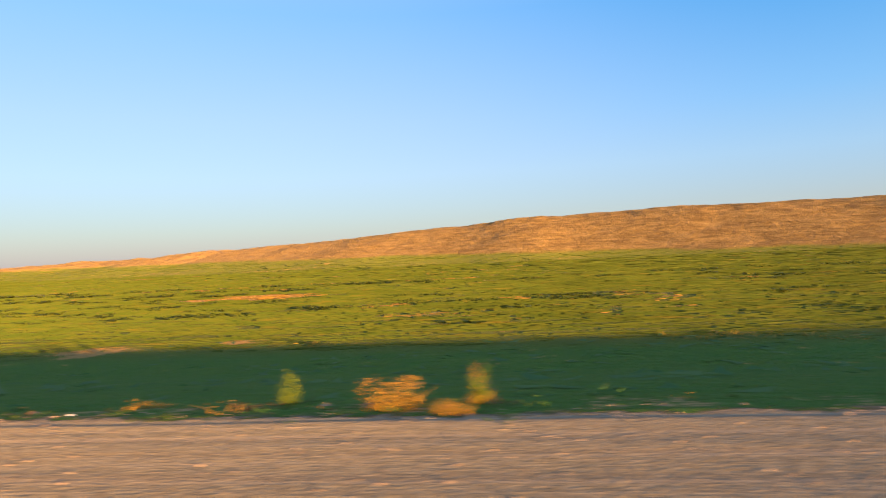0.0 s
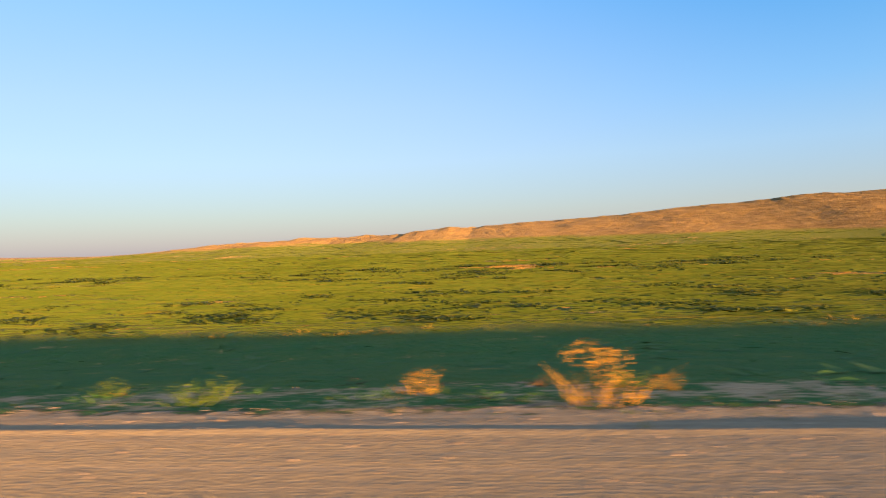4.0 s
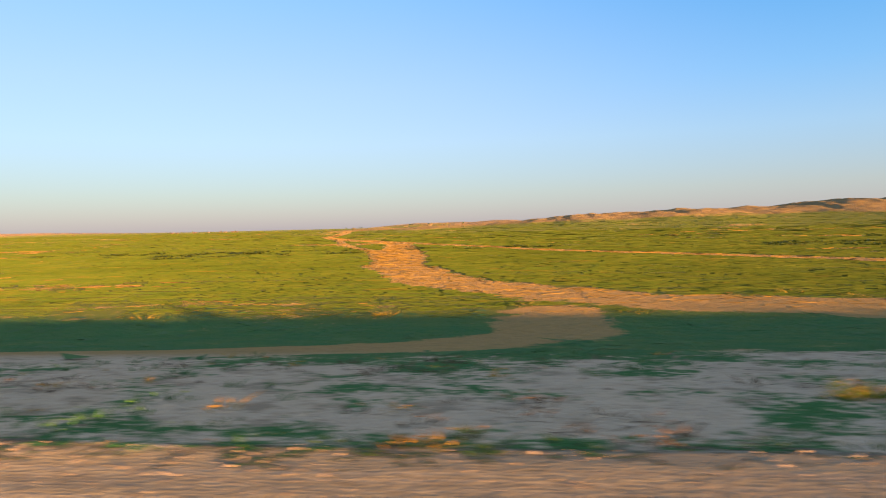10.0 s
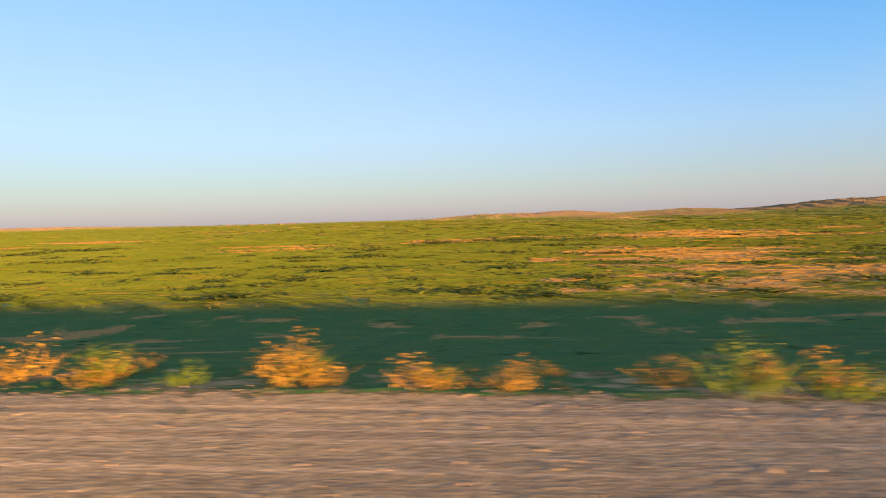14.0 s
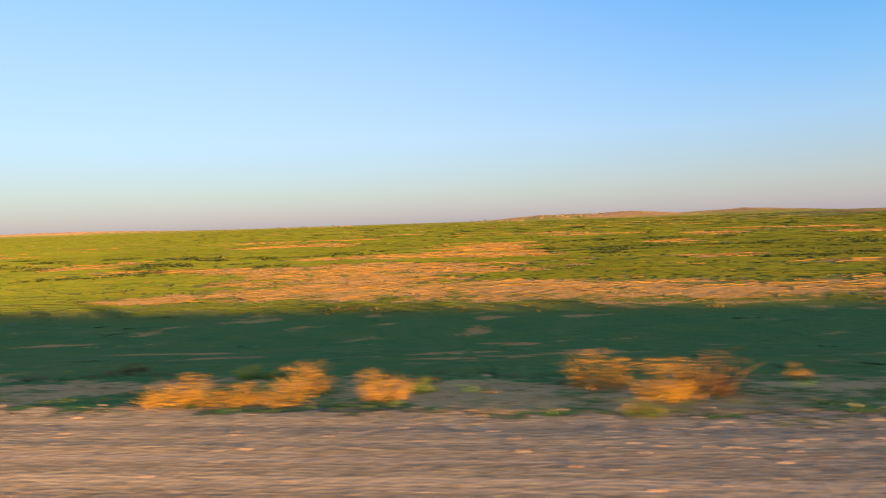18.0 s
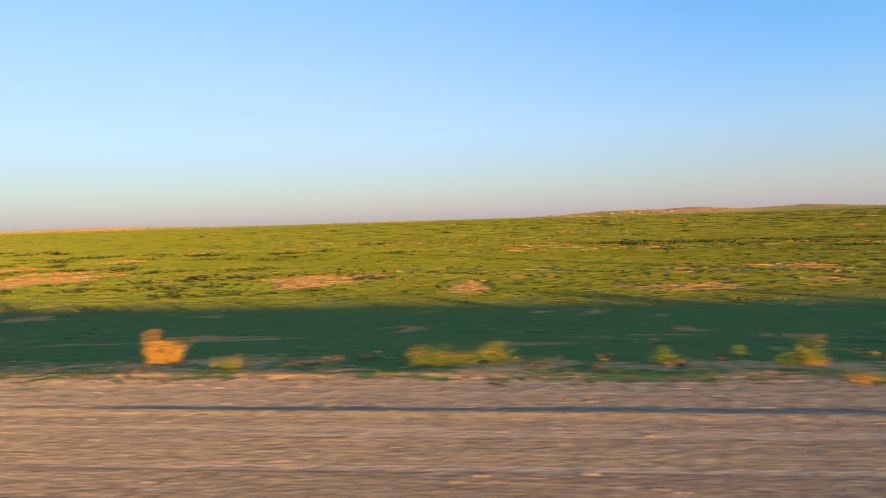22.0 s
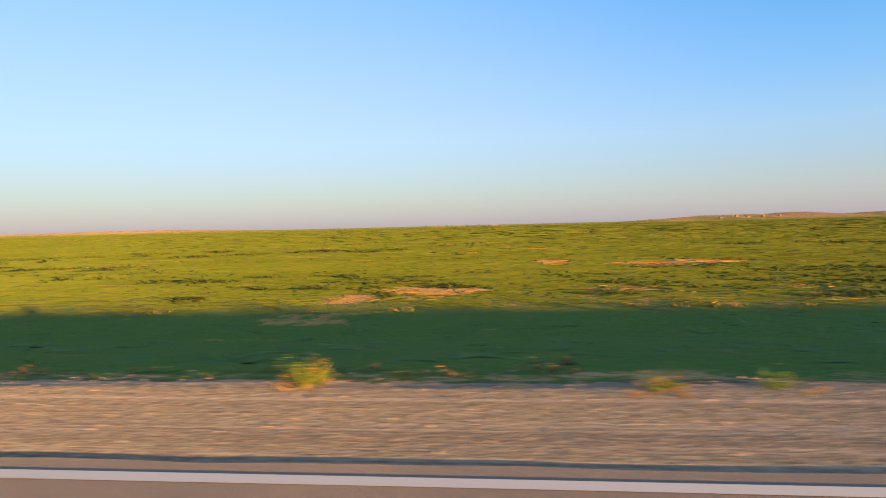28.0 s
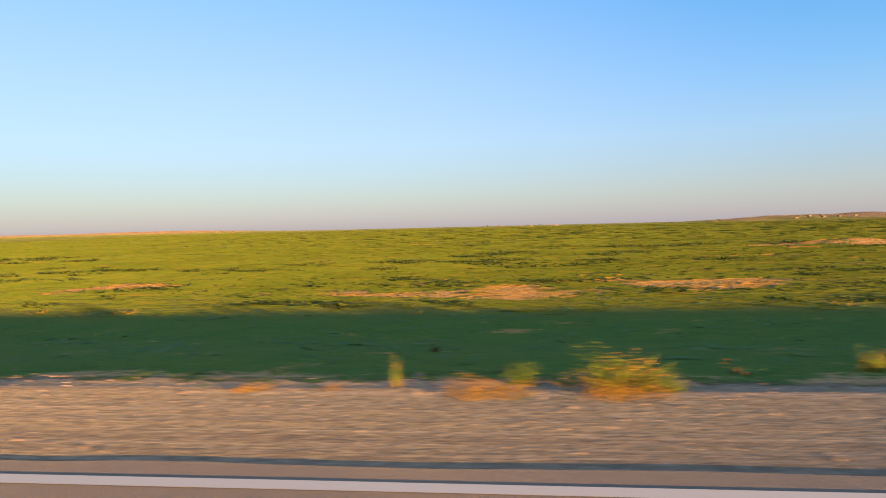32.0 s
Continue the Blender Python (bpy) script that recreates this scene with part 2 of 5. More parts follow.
def stone_material():
    m = Mat("stone", 0.9, 0.2)
    col = m.mix(m.island(), (0.07, 0.060, 0.050), (0.40, 0.335, 0.26))
    col = m.mix(m.noise(40, 3), col, (0.22, 0.18, 0.14))
    return m.done(col, m.bump(m.noise(90, 4), 0.004, 0.6))


def plain_material(name, low, high, rough, metal=0.0, scale=12.0, spec=0.4):
    m = Mat(name, rough, spec)
    m.b.inputs["Metallic"].default_value = metal
    f = m.noise(scale, 5, 0.65)
    return m.done(m.mix(m.step(f, 0.3, 0.7), low, high), m.bump(f, 0.002, 0.4))


GROUND, ASPHALT, LINE = ground_material(), asphalt_material(), line_material()
STRAW = plant_material("dry_straw", (0.21, 0.132, 0.022), (0.36, 0.25, 0.048), 0.3)
HAY = plant_material("yellow_grass", (0.155, 0.140, 0.028), (0.245, 0.205, 0.046), 0.3)
TWIG = plant_material("brown_twigs", (0.052, 0.038, 0.024), (0.105, 0.074, 0.040), 0.1)
LEAF = plant_material("green_leaves", (0.055, 0.12, 0.018), (0.13, 0.19, 0.03), 0.35)
DARK_LEAF = plant_material("dark_grass", (0.030, 0.068, 0.018), (0.062, 0.108, 0.026), 0.2)
MEADOW = meadow_material()
SCRUB = plant_material("low_scrub", (0.046, 0.086, 0.016), (0.082, 0.112, 0.020), 0.4)
# bluer than the sunlit meadow: the bank's shade is tuned into this colour
BANK = plant_material("bank_grass", (0.032, 0.108, 0.034), (0.060, 0.134, 0.040), 0.2)
CLODS = plain_material("soil_clods", (0.098, 0.070, 0.022), (0.155, 0.113, 0.036), 0.95, 0.0, 3.0, 0.1)
STONE = stone_material()
PAPER = plain_material("litter_plastic", (0.75, 0.76, 0.78), (0.55, 0.58, 0.6), 0.5)
BLUE = plain_material("sign_blue", (0.001, 0.062, 0.50), (0.002, 0.072, 0.56), 0.8, 0.0, 12.0, 0.05)
WHITE = plain_material("sign_white", (0.30, 0.42, 0.60), (0.27, 0.38, 0.55), 0.6, 0.0, 12.0, 0.1)
STEEL = plain_material("painted_steel", (0.062, 0.058, 0.028), (0.092, 0.084, 0.040), 0.6, 0.1, 5.0)
RUST = plain_material("rusty_steel", (0.12, 0.07, 0.045), (0.2, 0.12, 0.07), 0.7, 0.3)
CONCRETE = plain_material("concrete", (0.34, 0.32, 0.29), (0.45, 0.43, 0.39), 0.9)
TIMBER = plain_material("pole_timber", (0.12, 0.085, 0.06), (0.2, 0.15, 0.1), 0.85)
MUD = plain_material("mud_plaster", (0.085, 0.065, 0.045), (0.12, 0.095, 0.068), 0.95, 0.0, 0.8)
LIME = plain_material("limewash", (0.12, 0.11, 0.095), (0.15, 0.14, 0.12), 0.9, 0.0, 0.8)
DARK = plain_material("dark_opening", (0.03, 0.03, 0.035), (0.05, 0.05, 0.05), 0.5)


# ---- the lie of the land ----
def lattice(ix, iy, seed):
    h = (ix.astype(np.int64) * 374761393 + iy.astype(np.int64) * 668265263 + seed * 974711) & 0xFFFFFFFF
    h = ((h ^ (h >> 13)) * 1274126177) & 0xFFFFFFFF
    return ((h ^ (h >> 16)) & 0xFFFF) / 65535.0


def value_noise(x, y, seed=0):
    x, y = np.broadcast_arrays(np.asarray(x, float), np.asarray(y, float))
    ix, iy = np.floor(x), np.floor(y)
    fx, fy = x - ix, y - iy
    fx, fy = fx * fx * (3 - 2 * fx), fy * fy * (3 - 2 * fy)
    a, b = lattice(ix, iy, seed), lattice(ix + 1, iy, seed)
    c, d = lattice(ix, iy + 1, seed), lattice(ix + 1, iy + 1, seed)
    return (a * (1 - fx) + b * fx) * (1 - fy) + (c * (1 - fx) + d * fx) * fy - 0.5


def fbm(x, y, octaves=4, seed=0):
    out, amp = 0.0, 1.0
    for k in range(octaves):
        out = out + amp * value_noise(np.asarray(x) * 2 ** k, np.asarray(y) * 2 ** k, seed + 31 * k)
        amp *= 0.5
    return out


def smooth(v, lo, hi):
    t = np.clip((np.asarray(v, float) - lo) / (hi - lo), 0, 1)
    return t * t * (3 - 2 * t)


DROP = 1.2                      # field below road


def verge_edge(x):
    """y at which the shoulder ends and the bank begins, stretch by stretch."""
    x = np.asarray(x, float)
    base = np.interp(-x, [-60, 0, 28, 57, 85, 155, 168, 197, 224, 238, 252, 266, 280, 308, 336, 365, 448, 477, 505, 532, 560, 588, 616, 645, 659, 700, 785, 827, 841, 869, 900],
                     [5.45, 5.45, 5.15, 5.35, 5.25, 5.25, 4.95, 5.05, 4.95, 4.15, 4.65, 3.95, 3.65, 4.75, 4.65, 4.75, 4.85, 4.55, 4.6, 4.55, 4.45, 4.7, 5.35, 4.9, 5.3, 5.3, 4.87, 4.85, 5.1, 4.9, 4.9])
    return base + 0.12 * fbm(x / 3.0, x * 0 + 3.3, 3, 5)


def bank_width(x):
    """How far the bank takes to come down to the field: wide where the dirt track climbs to the road."""
    x = np.asarray(x, float)
    ramp = np.exp(-((x + 262) / 30.0) ** 2)
    return 8.5 + 3.5 * ramp + 0.8 * fbm(x / 18.0, x * 0 + 9.1, 2, 8)


def hill_height(x, y):
    x, y = np.asarray(x, float), np.asarray(y, float)
    crest = np.interp(x, [-400, -360, -300, -283, -262, -237, -215, -195, -175, -140, -111, -86, -56, -29, 6, 40, 80, 120, 500],
                      [0.0, 1.5, 2.8, 3.4, 5.4, 6.5, 6.7, 7.3, 8.0, 9.5, 10.7, 11.5, 12.9, 15.0, 16.9, 18.2, 18.6, 18.1, 17.0])
    foot = 180 + 20 * fbm(x / 75.0, x * 0, 3, 12) + np.interp(x, [-330, -100, 200], [30, 8, -25])
    rise = 0.4 * smooth(y, foot, foot + 88) + 0.6 * np.clip((y - foot) / 88, 0, 1)
    crest = crest * (1 + 0.16 * smooth(-x, 100, 150) * fbm(x / 14.0, x * 0 + 5, 4, 15))
    back = 1 - smooth(y, foot + 100, foot + 225)
    gully = np.abs(fbm(x / 9.0 + 1.5 * value_noise(x / 25.0, y / 25.0, 97), y / 22.0, 4, 96))
    carve = rise * back * smooth(rise, 0.15, 0.5) * (0.35 + 0.65 * smooth(-x, 60, 160))
    h = crest * rise * back - 0.085 * crest * carve * (0.35 - gully) + (0.06 * crest + 0.4) * rise * back * fbm(x / 22.0, y / 22.0, 4, 14) * (1.6 - rise)
    h = h + 0.55 * carve * smooth(crest, 1.0, 6.0) * fbm(x / 5.0, y / 8.0, 3, 98)
    # far dunes and low hills on the skyline
    d = 10 * np.exp(-((x + 350) / 150.0) ** 4 - ((y - 1150) / 110.0) ** 2)
    d = d + 12 * np.exp(-((x + 70) / 150.0) ** 2 - ((y - 1330) / 120.0) ** 2) + 5 * np.exp(-((x + 520) / 60.0) ** 2 - ((y - 1230) / 90.0) ** 2)
    d = d * (1 + 0.35 * fbm(x / 60.0, y / 60.0, 3, 17))
    far = (0.8 + 9.5 * smooth(-x, 1750, 1980)) * smooth(y, 2000, 2150) * (1 - smooth(y, 2300, 2700)) * (1 + 0.45 * fbm(x / 200.0, x * 0, 4, 19))
    return h + d + far


def grass_line(x):
    """How high the grass climbs the hill's foot."""
    return np.interp(x, [-340, -300, -250, -200, -100, -20, 0, 70, 135], [0.7, 1.5, 2.8, 3.8, 3.2, 2.9, 1.7, 0.6, 0.0])


# low mounds and hollows in the field: x, y, half length, half depth, height
MOUNDS = ((-28.0, 14.8, 1.25, 0.75, 0.40), (-867.0, 59.0, 4.0, 2.5, 0.5), (-151.0, 51.0, 6.0, 2.2, -0.6), (-801.0, 53.0, 3.5, 1.8, -0.5), (-60.7, 19.4, 2.2, 1.4, 0.25))


def ground_z(x, y):
    x, y = np.asarray(x, float), np.asarray(y, float)
    e, w = verge_edge(x), bank_width(x)
    fall = smooth(y, e - 0.15, e + w)
    fall = 0.5 * np.clip((y - e) / w, 0, 1) + 0.5 * fall
    z = -DROP * fall
    field = smooth(y, e, e + w)
    z = z + field * (0.12 * fbm(x / 19.0, y / 19.0, 2, 2) + 0.012 * fbm(x / 2.1, y / 2.1, 3, 4) * smooth(120 - y, 0, 60))
    z = z + hill_height(x, y)
    near = smooth(y, 2.9, 3.2) * smooth(14 - y, 0, 6)
    lip = np.exp(-((y - e) / 0.35) ** 2)
    z = z + near * (0.005 * fbm(x / 0.5, y / 0.5, 3, 6) + lip * 0.04 * (fbm(x / 0.8, y / 0.8, 3, 7)))
    z = z - 0.05 * (1 - smooth(y, 2.75, 3.05)) * (y > -12)
    z = np.where(y < -7.5, z - 0.9 * smooth(-y, 7.5, 12), z)
    crest = np.interp(-x, [-60, 0, 28, 84, 110, 168, 196, 224, 252, 290, 320, 440, 480, 504, 560, 590, 640, 672, 700, 784, 810, 840, 868, 900], [5.05, 5.05, 4.66, 4.5, 4.52, 4.6, 4.75, 4.36, 3.92, 3.9, 4.3, 4.2, 3.62, 3.8, 3.8, 3.82, 4.75, 4.8, 4.6, 4.43, 4.45, 4.42, 4.25, 4.5])
    crest = crest + 0.10 * fbm(x / 7.0, x * 0 + 1.7, 3, 91)
    worn = np.interp(-x, [-60, 200, 230, 260, 290, 330, 440, 470, 600, 640, 900], [0.010, 0.009, 0.005, 0.010, 0.011, 0.003, 0.002, 0.002, 0.003, 0.002, 0.002])
    z = z - worn * np.clip(0.7 + 1.3 * fbm(x / 2.2, x * 0 + 4.1, 3, 93), 0, 2) * smooth(y, crest, crest + 0.09) * (y > 0)
    away = np.interp(-x, [-60, 250, 330, 440, 480, 600, 640, 672, 700, 784, 900], [0.045, 0.045, 0.02, 0.02, 0.035, 0.035, 0.03, 0.035, 0.06, 0.075, 0.075])
    z = z - away * np.clip(y - crest, 0, 0.9) * (1 - smooth(y, 6, 9))
    scraped = np.interp(-x, [-60, 60, 75, 110, 200, 215, 235, 245, 440, 470, 550, 575, 618, 630], [0, 0, 1, 1, 0.3, 1, 1, 0.3, 0.1, 0.1, 0.1, 0.6, 0.6, 0])
    z = z + 0.009 * scraped * np.clip(0.8 + 1.2 * fbm(x / 1.7, x * 0 + 8.2, 3, 94), 0, 2) * np.exp(-((y - crest + 0.02) / 0.05) ** 2) * (y > 0)
    ruts = fbm(x / 9.0, y / 0.16, 2, 95)
    z = z + 0.004 * ruts * smooth(y, 3.1, 3.3) * (1 - smooth(y, e - 0.2, e + 0.2))
    for px, py, hx, hy, up in MOUNDS:
        z = z + up * np.exp(-((x - px) / hx) ** 2 - ((y - py) / hy) ** 2)
    return z - 0.010


# bare soil in the field: x, y, half length, half depth of each patch, stretch by stretch
BARE = (
    [(-19.1, 43.2, 5.0, 5.0), (-12.5, 17.7, 1.5, 1.6), (-8.5, 19.4, 1.0, 0.8)],
    [(-28.0, 14.7, 1.7, 1.3), (-39.3, 40.1, 2.2, 2.9)],
    [(-60.7, 19.4, 2.7, 1.9), (-54.6, 20.3, 2.1, 1.5), (-54.7, 12.1, 2.2, 4.1), (-59.1, 41.5, 2.2, 3.7)],
    [(-83.6, 13.9, 1.3, 1.1), (-111.8, 61.3, 4.5, 8.4), (-80.9, 9.0, 1.3, 3.1)],
    [(-182.3, 26.2, 2.7, 2.8), (-189.5, 33.8, 1.9, 3.2), (-186.6, 47.3, 3.0, 3.9), (-166.3, 8.9, 3.0, 3.1), (-170.8, 50.6, 2.2, 3.0)],
    [(-160.6, 34.9, 2.5, 2.2), (-158.4, 6.8, 0.7, 1.3)],
    [(-215.4, 31.5, 2.5, 5.1), (-199.7, 13.2, 2.6, 1.6), (-202.9, 10.6, 1.9, 3.5), (-182.3, 31.8, 1.3, 1.7)],
    [(-226.2, 22.1, 3.4, 2.4), (-215.3, 22.0, 2.3, 1.4), (-224.8, 8.0, 5.2, 4.6), (-221.6, 32.1, 1.1, 1.8)],
    [(-245.5, 16.8, 2.7, 1.5), (-229.6, 21.0, 2.8, 2.3)],
    [(-254.1, 7.9, 4.1, 4.1), (-262.9, 18.5, 3.2, 1.4), (-264.6, 24.4, 2.0, 1.4), (-246.0, 30.2, 1.5, 2.1)],
    [(-314.0, 31.6, 7.1, 6.0), (-307.3, 23.0, 2.4, 3.0), (-325.0, 22.8, 1.9, 1.9), (-309.3, 7.8, 0.3, 1.1), (-308.0, 6.9, 0.2, 0.5), (-307.1, 7.1, 0.2, 0.5), (-306.2, 7.2, 0.3, 0.5), (-333.6, 36.7, 5.2, 4.9)],
    [(-351.4, 36.5, 4.4, 6.3), (-345.2, 28.1, 3.3, 2.9), (-342.0, 39.0, 2.4, 5.0), (-335.4, 19.0, 2.1, 1.3), (-328.4, 23.8, 6.0, 2.0), (-371.0, 74.0, 11.0, 17.4), (-319.0, 33.8, 1.7, 3.7), (-330.1, 35.3, 1.8, 2.2)],
    [(-368.6, 22.4, 4.4, 4.5), (-383.2, 35.7, 8.3, 14.0), (-376.9, 20.0, 2.1, 2.0), (-371.9, 67.1, 12.0, 12.4), (-361.4, 18.4, 6.3, 1.3), (-360.9, 8.3, 0.8, 2.2), (-353.4, 34.6, 3.8, 1.9)],
    [(-469.2, 34.4, 9.0, 21.7), (-458.4, 31.7, 4.3, 7.7), (-461.3, 70.0, 9.4, 12.8), (-447.0, 31.5, 3.3, 2.5)],
    [(-478.6, 25.6, 5.0, 7.9), (-469.8, 39.0, 8.4, 13.3), (-465.9, 26.3, 4.2, 2.6), (-505.7, 57.0, 6.4, 15.4), (-490.2, 21.1, 0.8, 1.2), (-477.4, 13.4, 0.7, 0.4), (-480.4, 12.6, 0.3, 0.6), (-475.8, 6.6, 0.2, 0.3), (-473.2, 13.0, 0.5, 0.4)],
    [(-517.0, 21.2, 2.2, 1.9), (-509.6, 24.0, 1.2, 1.5), (-504.4, 19.8, 0.9, 1.0), (-519.7, 34.7, 4.2, 3.3), (-490.0, 57.5, 4.4, 5.4)],
    [(-533.2, 17.5, 0.8, 1.0), (-545.7, 29.2, 0.9, 1.6), (-542.4, 38.1, 1.5, 3.5), (-534.3, 42.0, 4.1, 6.0), (-557.4, 33.9, 3.2, 3.1)],
    [(-575.9, 30.7, 4.3, 3.6), (-560.6, 28.2, 1.5, 2.1), (-568.7, 33.2, 1.0, 1.9), (-555.3, 33.2, 1.7, 2.0), (-573.5, 16.8, 0.8, 0.9)],
    [(-624.2, 25.7, 2.6, 3.4), (-617.6, 22.2, 0.9, 2.1), (-610.7, 20.9, 1.9, 1.5), (-605.7, 22.4, 1.3, 1.4), (-638.8, 29.3, 3.1, 4.1), (-644.7, 43.5, 2.1, 3.3)],
    [(-648.7, 34.3, 3.4, 4.1), (-650.5, 20.3, 3.0, 1.2), (-641.5, 33.2, 2.6, 2.2), (-638.2, 25.7, 1.3, 1.7)],
    [(-648.2, 35.4, 3.3, 4.6), (-654.6, 21.5, 2.8, 1.3)],
    [(-680.8, 19.5, 2.4, 0.6), (-670.1, 17.6, 0.5, 0.6), (-682.1, 27.8, 0.6, 1.7)],
    [(-719.0, 28.4, 6.5, 4.2), (-711.0, 24.0, 4.0, 1.6), (-697.5, 21.4, 3.2, 1.5), (-707.1, 21.2, 2.0, 0.7)],
    [(-789.4, 15.7, 1.6, 1.6), (-789.4, 20.3, 1.1, 1.6), (-782.0, 39.8, 1.4, 2.9), (-775.9, 36.6, 3.5, 2.9), (-786.7, 22.6, 2.5, 1.5)],
    [(-816.9, 12.0, 0.7, 1.2), (-830.4, 27.1, 1.8, 2.6)],
    [(-870.7, 59.3, 3.3, 7.8), (-857.9, 22.9, 3.3, 2.0), (-840.4, 29.2, 1.6, 2.2)],
    [(-867.1, 58.9, 3.7, 7.8), (-878.2, 25.5, 3.1, 2.2), (-862.2, 23.5, 2.4, 2.1), (-858.4, 22.5, 1.9, 1.3), (-874.8, 28.3, 2.1, 1.5)],
    [(-897.3, 22.3, 8.0, 2.3), (-913.9, 27.1, 2.9, 2.6), (-888.7, 25.5, 6.1, 2.6)],
)
# dirt tracks: half width and the points they wind through
TRACKS = (
    (1.9, [(-262, 13.5), (-268, 16.5), (-276, 20), (-283, 27), (-287, 37), (-288.5, 48), (-293, 72), (-297, 90), (-312, 120), (-330, 165), (-350, 260)]),
    (1.1, [(-236, 17.5), (-246, 15.8), (-256, 17), (-266, 18.2), (-276, 19.6)]),
    (1.4, [(-279, 18), (-279, 14.5), (-281, 12), (-286, 9.5), (-296, 8.0)]),
    (1.3, [(-250, 17), (-253.5, 22), (-257, 30), (-261, 38), (-268, 47), (-278, 60), (-297, 95), (-316, 130)]),
    (0.7, [(-316, 128), (-305, 90), (-294, 62), (-289.5, 45), (-287, 38)]),
    (0.35, [(-567.6, 12), (-571.5, 14), (-575, 16.9), (-579.5, 18.9), (-583, 21.2), (-588, 26), (-595, 33), (-605, 44.5), (-622, 61), (-650, 95)]),
    (0.5, [(-582, 20.4), (-586, 23.5), (-589.5, 27), (-592, 30)]),
)


def bare_soil(x, y):
    """How bare the ground is, 0 to 1."""
    b = 0.46 * smooth(fbm(x / 16.0, y / 9.0, 5, 21), 0.06, 0.42) * smooth(y, 14, 22) * np.interp(-x, [0, 195, 212, 230, 262, 300, 430, 455, 530, 570, 620, 900], [0.55, 0.6, 1.15, 1.0, 0.5, 0.9, 1.0, 1.25, 1.25, 0.9, 0.6, 0.45])
    b = b + 0.14 * smooth(fbm(x / 3.5, y / 3.0, 3, 23), 0.0, 0.4)
    b = b + 0.55 * smooth(fbm(x / 1.1, y / 0.9, 2, 27), 0.21, 0.33) * smooth(y, 6.5, 8.0) * (1 - 0.6 * smooth(y, 16, 19)) * np.interp(-x, [0, 280, 330, 640, 680], [0.25, 0.25, 1.0, 1.0, 0.35])
    ragged = 1.25 * fbm(x / 3.2, y / 1.5, 5, 25)
    for patch in BARE:
        for px, py, hx, hy in patch:
            near = (np.abs(x - px) < 1.7 * hx + 1) & (np.abs(y - py) < 1.7 * hy + 1)
            if near.any():
                r = np.hypot((x[near] - px) / hx, (y[near] - py) / hy) + ragged[near] * min(1.0, max(hx, hy) / 3.5)
                b[near] = np.maximum(b[near], 0.72 * (1 - smooth(r, 0.3, 1.25)))
    for half, pts in TRACKS:
        for (x0, y0), (x1, y1) in zip(pts, pts[1:]):
            lo, hi = min(x0, x1) - 4, max(x0, x1) + 4
            near = (x > lo) & (x < hi) & (y > min(y0, y1) - 4) & (y < max(y0, y1) + 4)
            if near.any():
                ax, ay, dx, dy = x[near] - x0, y[near] - y0, x1 - x0, y1 - y0
                u = np.clip((ax * dx + ay * dy) / (dx * dx + dy * dy), 0, 1)
                r = np.hypot(ax - u * dx, ay - u * dy) / half + 0.22 * ragged[near]
                b[near] = np.maximum(b[near], 1.0 - smooth(r, 0.75, 1.15))
    return b


def verge_width(x):
    """How far the trodden, half-bare strip reaches beyond the shoulder."""
    return np.interp(-np.asarray(x, float), [0, 35, 47, 56, 62, 80, 150, 170, 205, 216, 240, 255, 290, 304, 330, 440, 500, 530, 560, 600, 630, 900], [0.6, 0.8, 6.5, 6.5, 1.5, 1.2, 1.4, 4.0, 5.5, 10.0, 10.0, 8.0, 4.5, 1.3, 1.1, 0.9, 1.4, 2.0, 2.0, 1.6, 0.6, 0.5])


def verge_dirt(x, y):
    """How bare the trodden strip beside the shoulder is."""
    e, wide = verge_edge(x), verge_width(x)
    worn = np.interp(-np.asarray(x, float), [0, 35, 46, 55, 60, 80, 120, 150, 205, 220, 240, 260, 272, 290, 304, 490, 510, 570, 640], [0.36, 0.36, 0.60, 0.60, 0.36, 0.45, 0.45, 0.55, 0.61, 0.72, 0.66, 0.56, 0.56, 0.54, 0.42, 0.45, 0.58, 0.56, 0.42])
    return worn * smooth(y, e - 0.3, e) * (1 - smooth(y, e + 0.6 * wide, e + 1.4 * wide + 0.4))


def mesh_from(name, verts, faces, material, smooth_shade=True):
    """A mesh from arrays: verts (n, 3), faces (m, 3 or 4)."""
    me = bpy.data.meshes.new(name)
    k = faces.shape[1]
    me.vertices.add(len(verts))
    me.vertices.foreach_set("co", np.ascontiguousarray(verts, dtype=np.float32).ravel())
    me.loops.add(faces.size)
    me.loops.foreach_set("vertex_index", np.ascontiguousarray(faces, dtype=np.int32).ravel())
    me.polygons.add(len(faces))
    me.polygons.foreach_set("loop_start", np.arange(0, faces.size, k, dtype=np.int32))
    me.polygons.foreach_set("use_smooth", np.full(len(faces), smooth_shade))
    me.update(calc_edges=True)
    me.materials.append(material)
    return me


def spread(lo, hi, n):
    """n distances from lo to hi whose steps grow."""
    s = np.geomspace(1, 1 + (hi - lo), n) - 1
    return lo + s


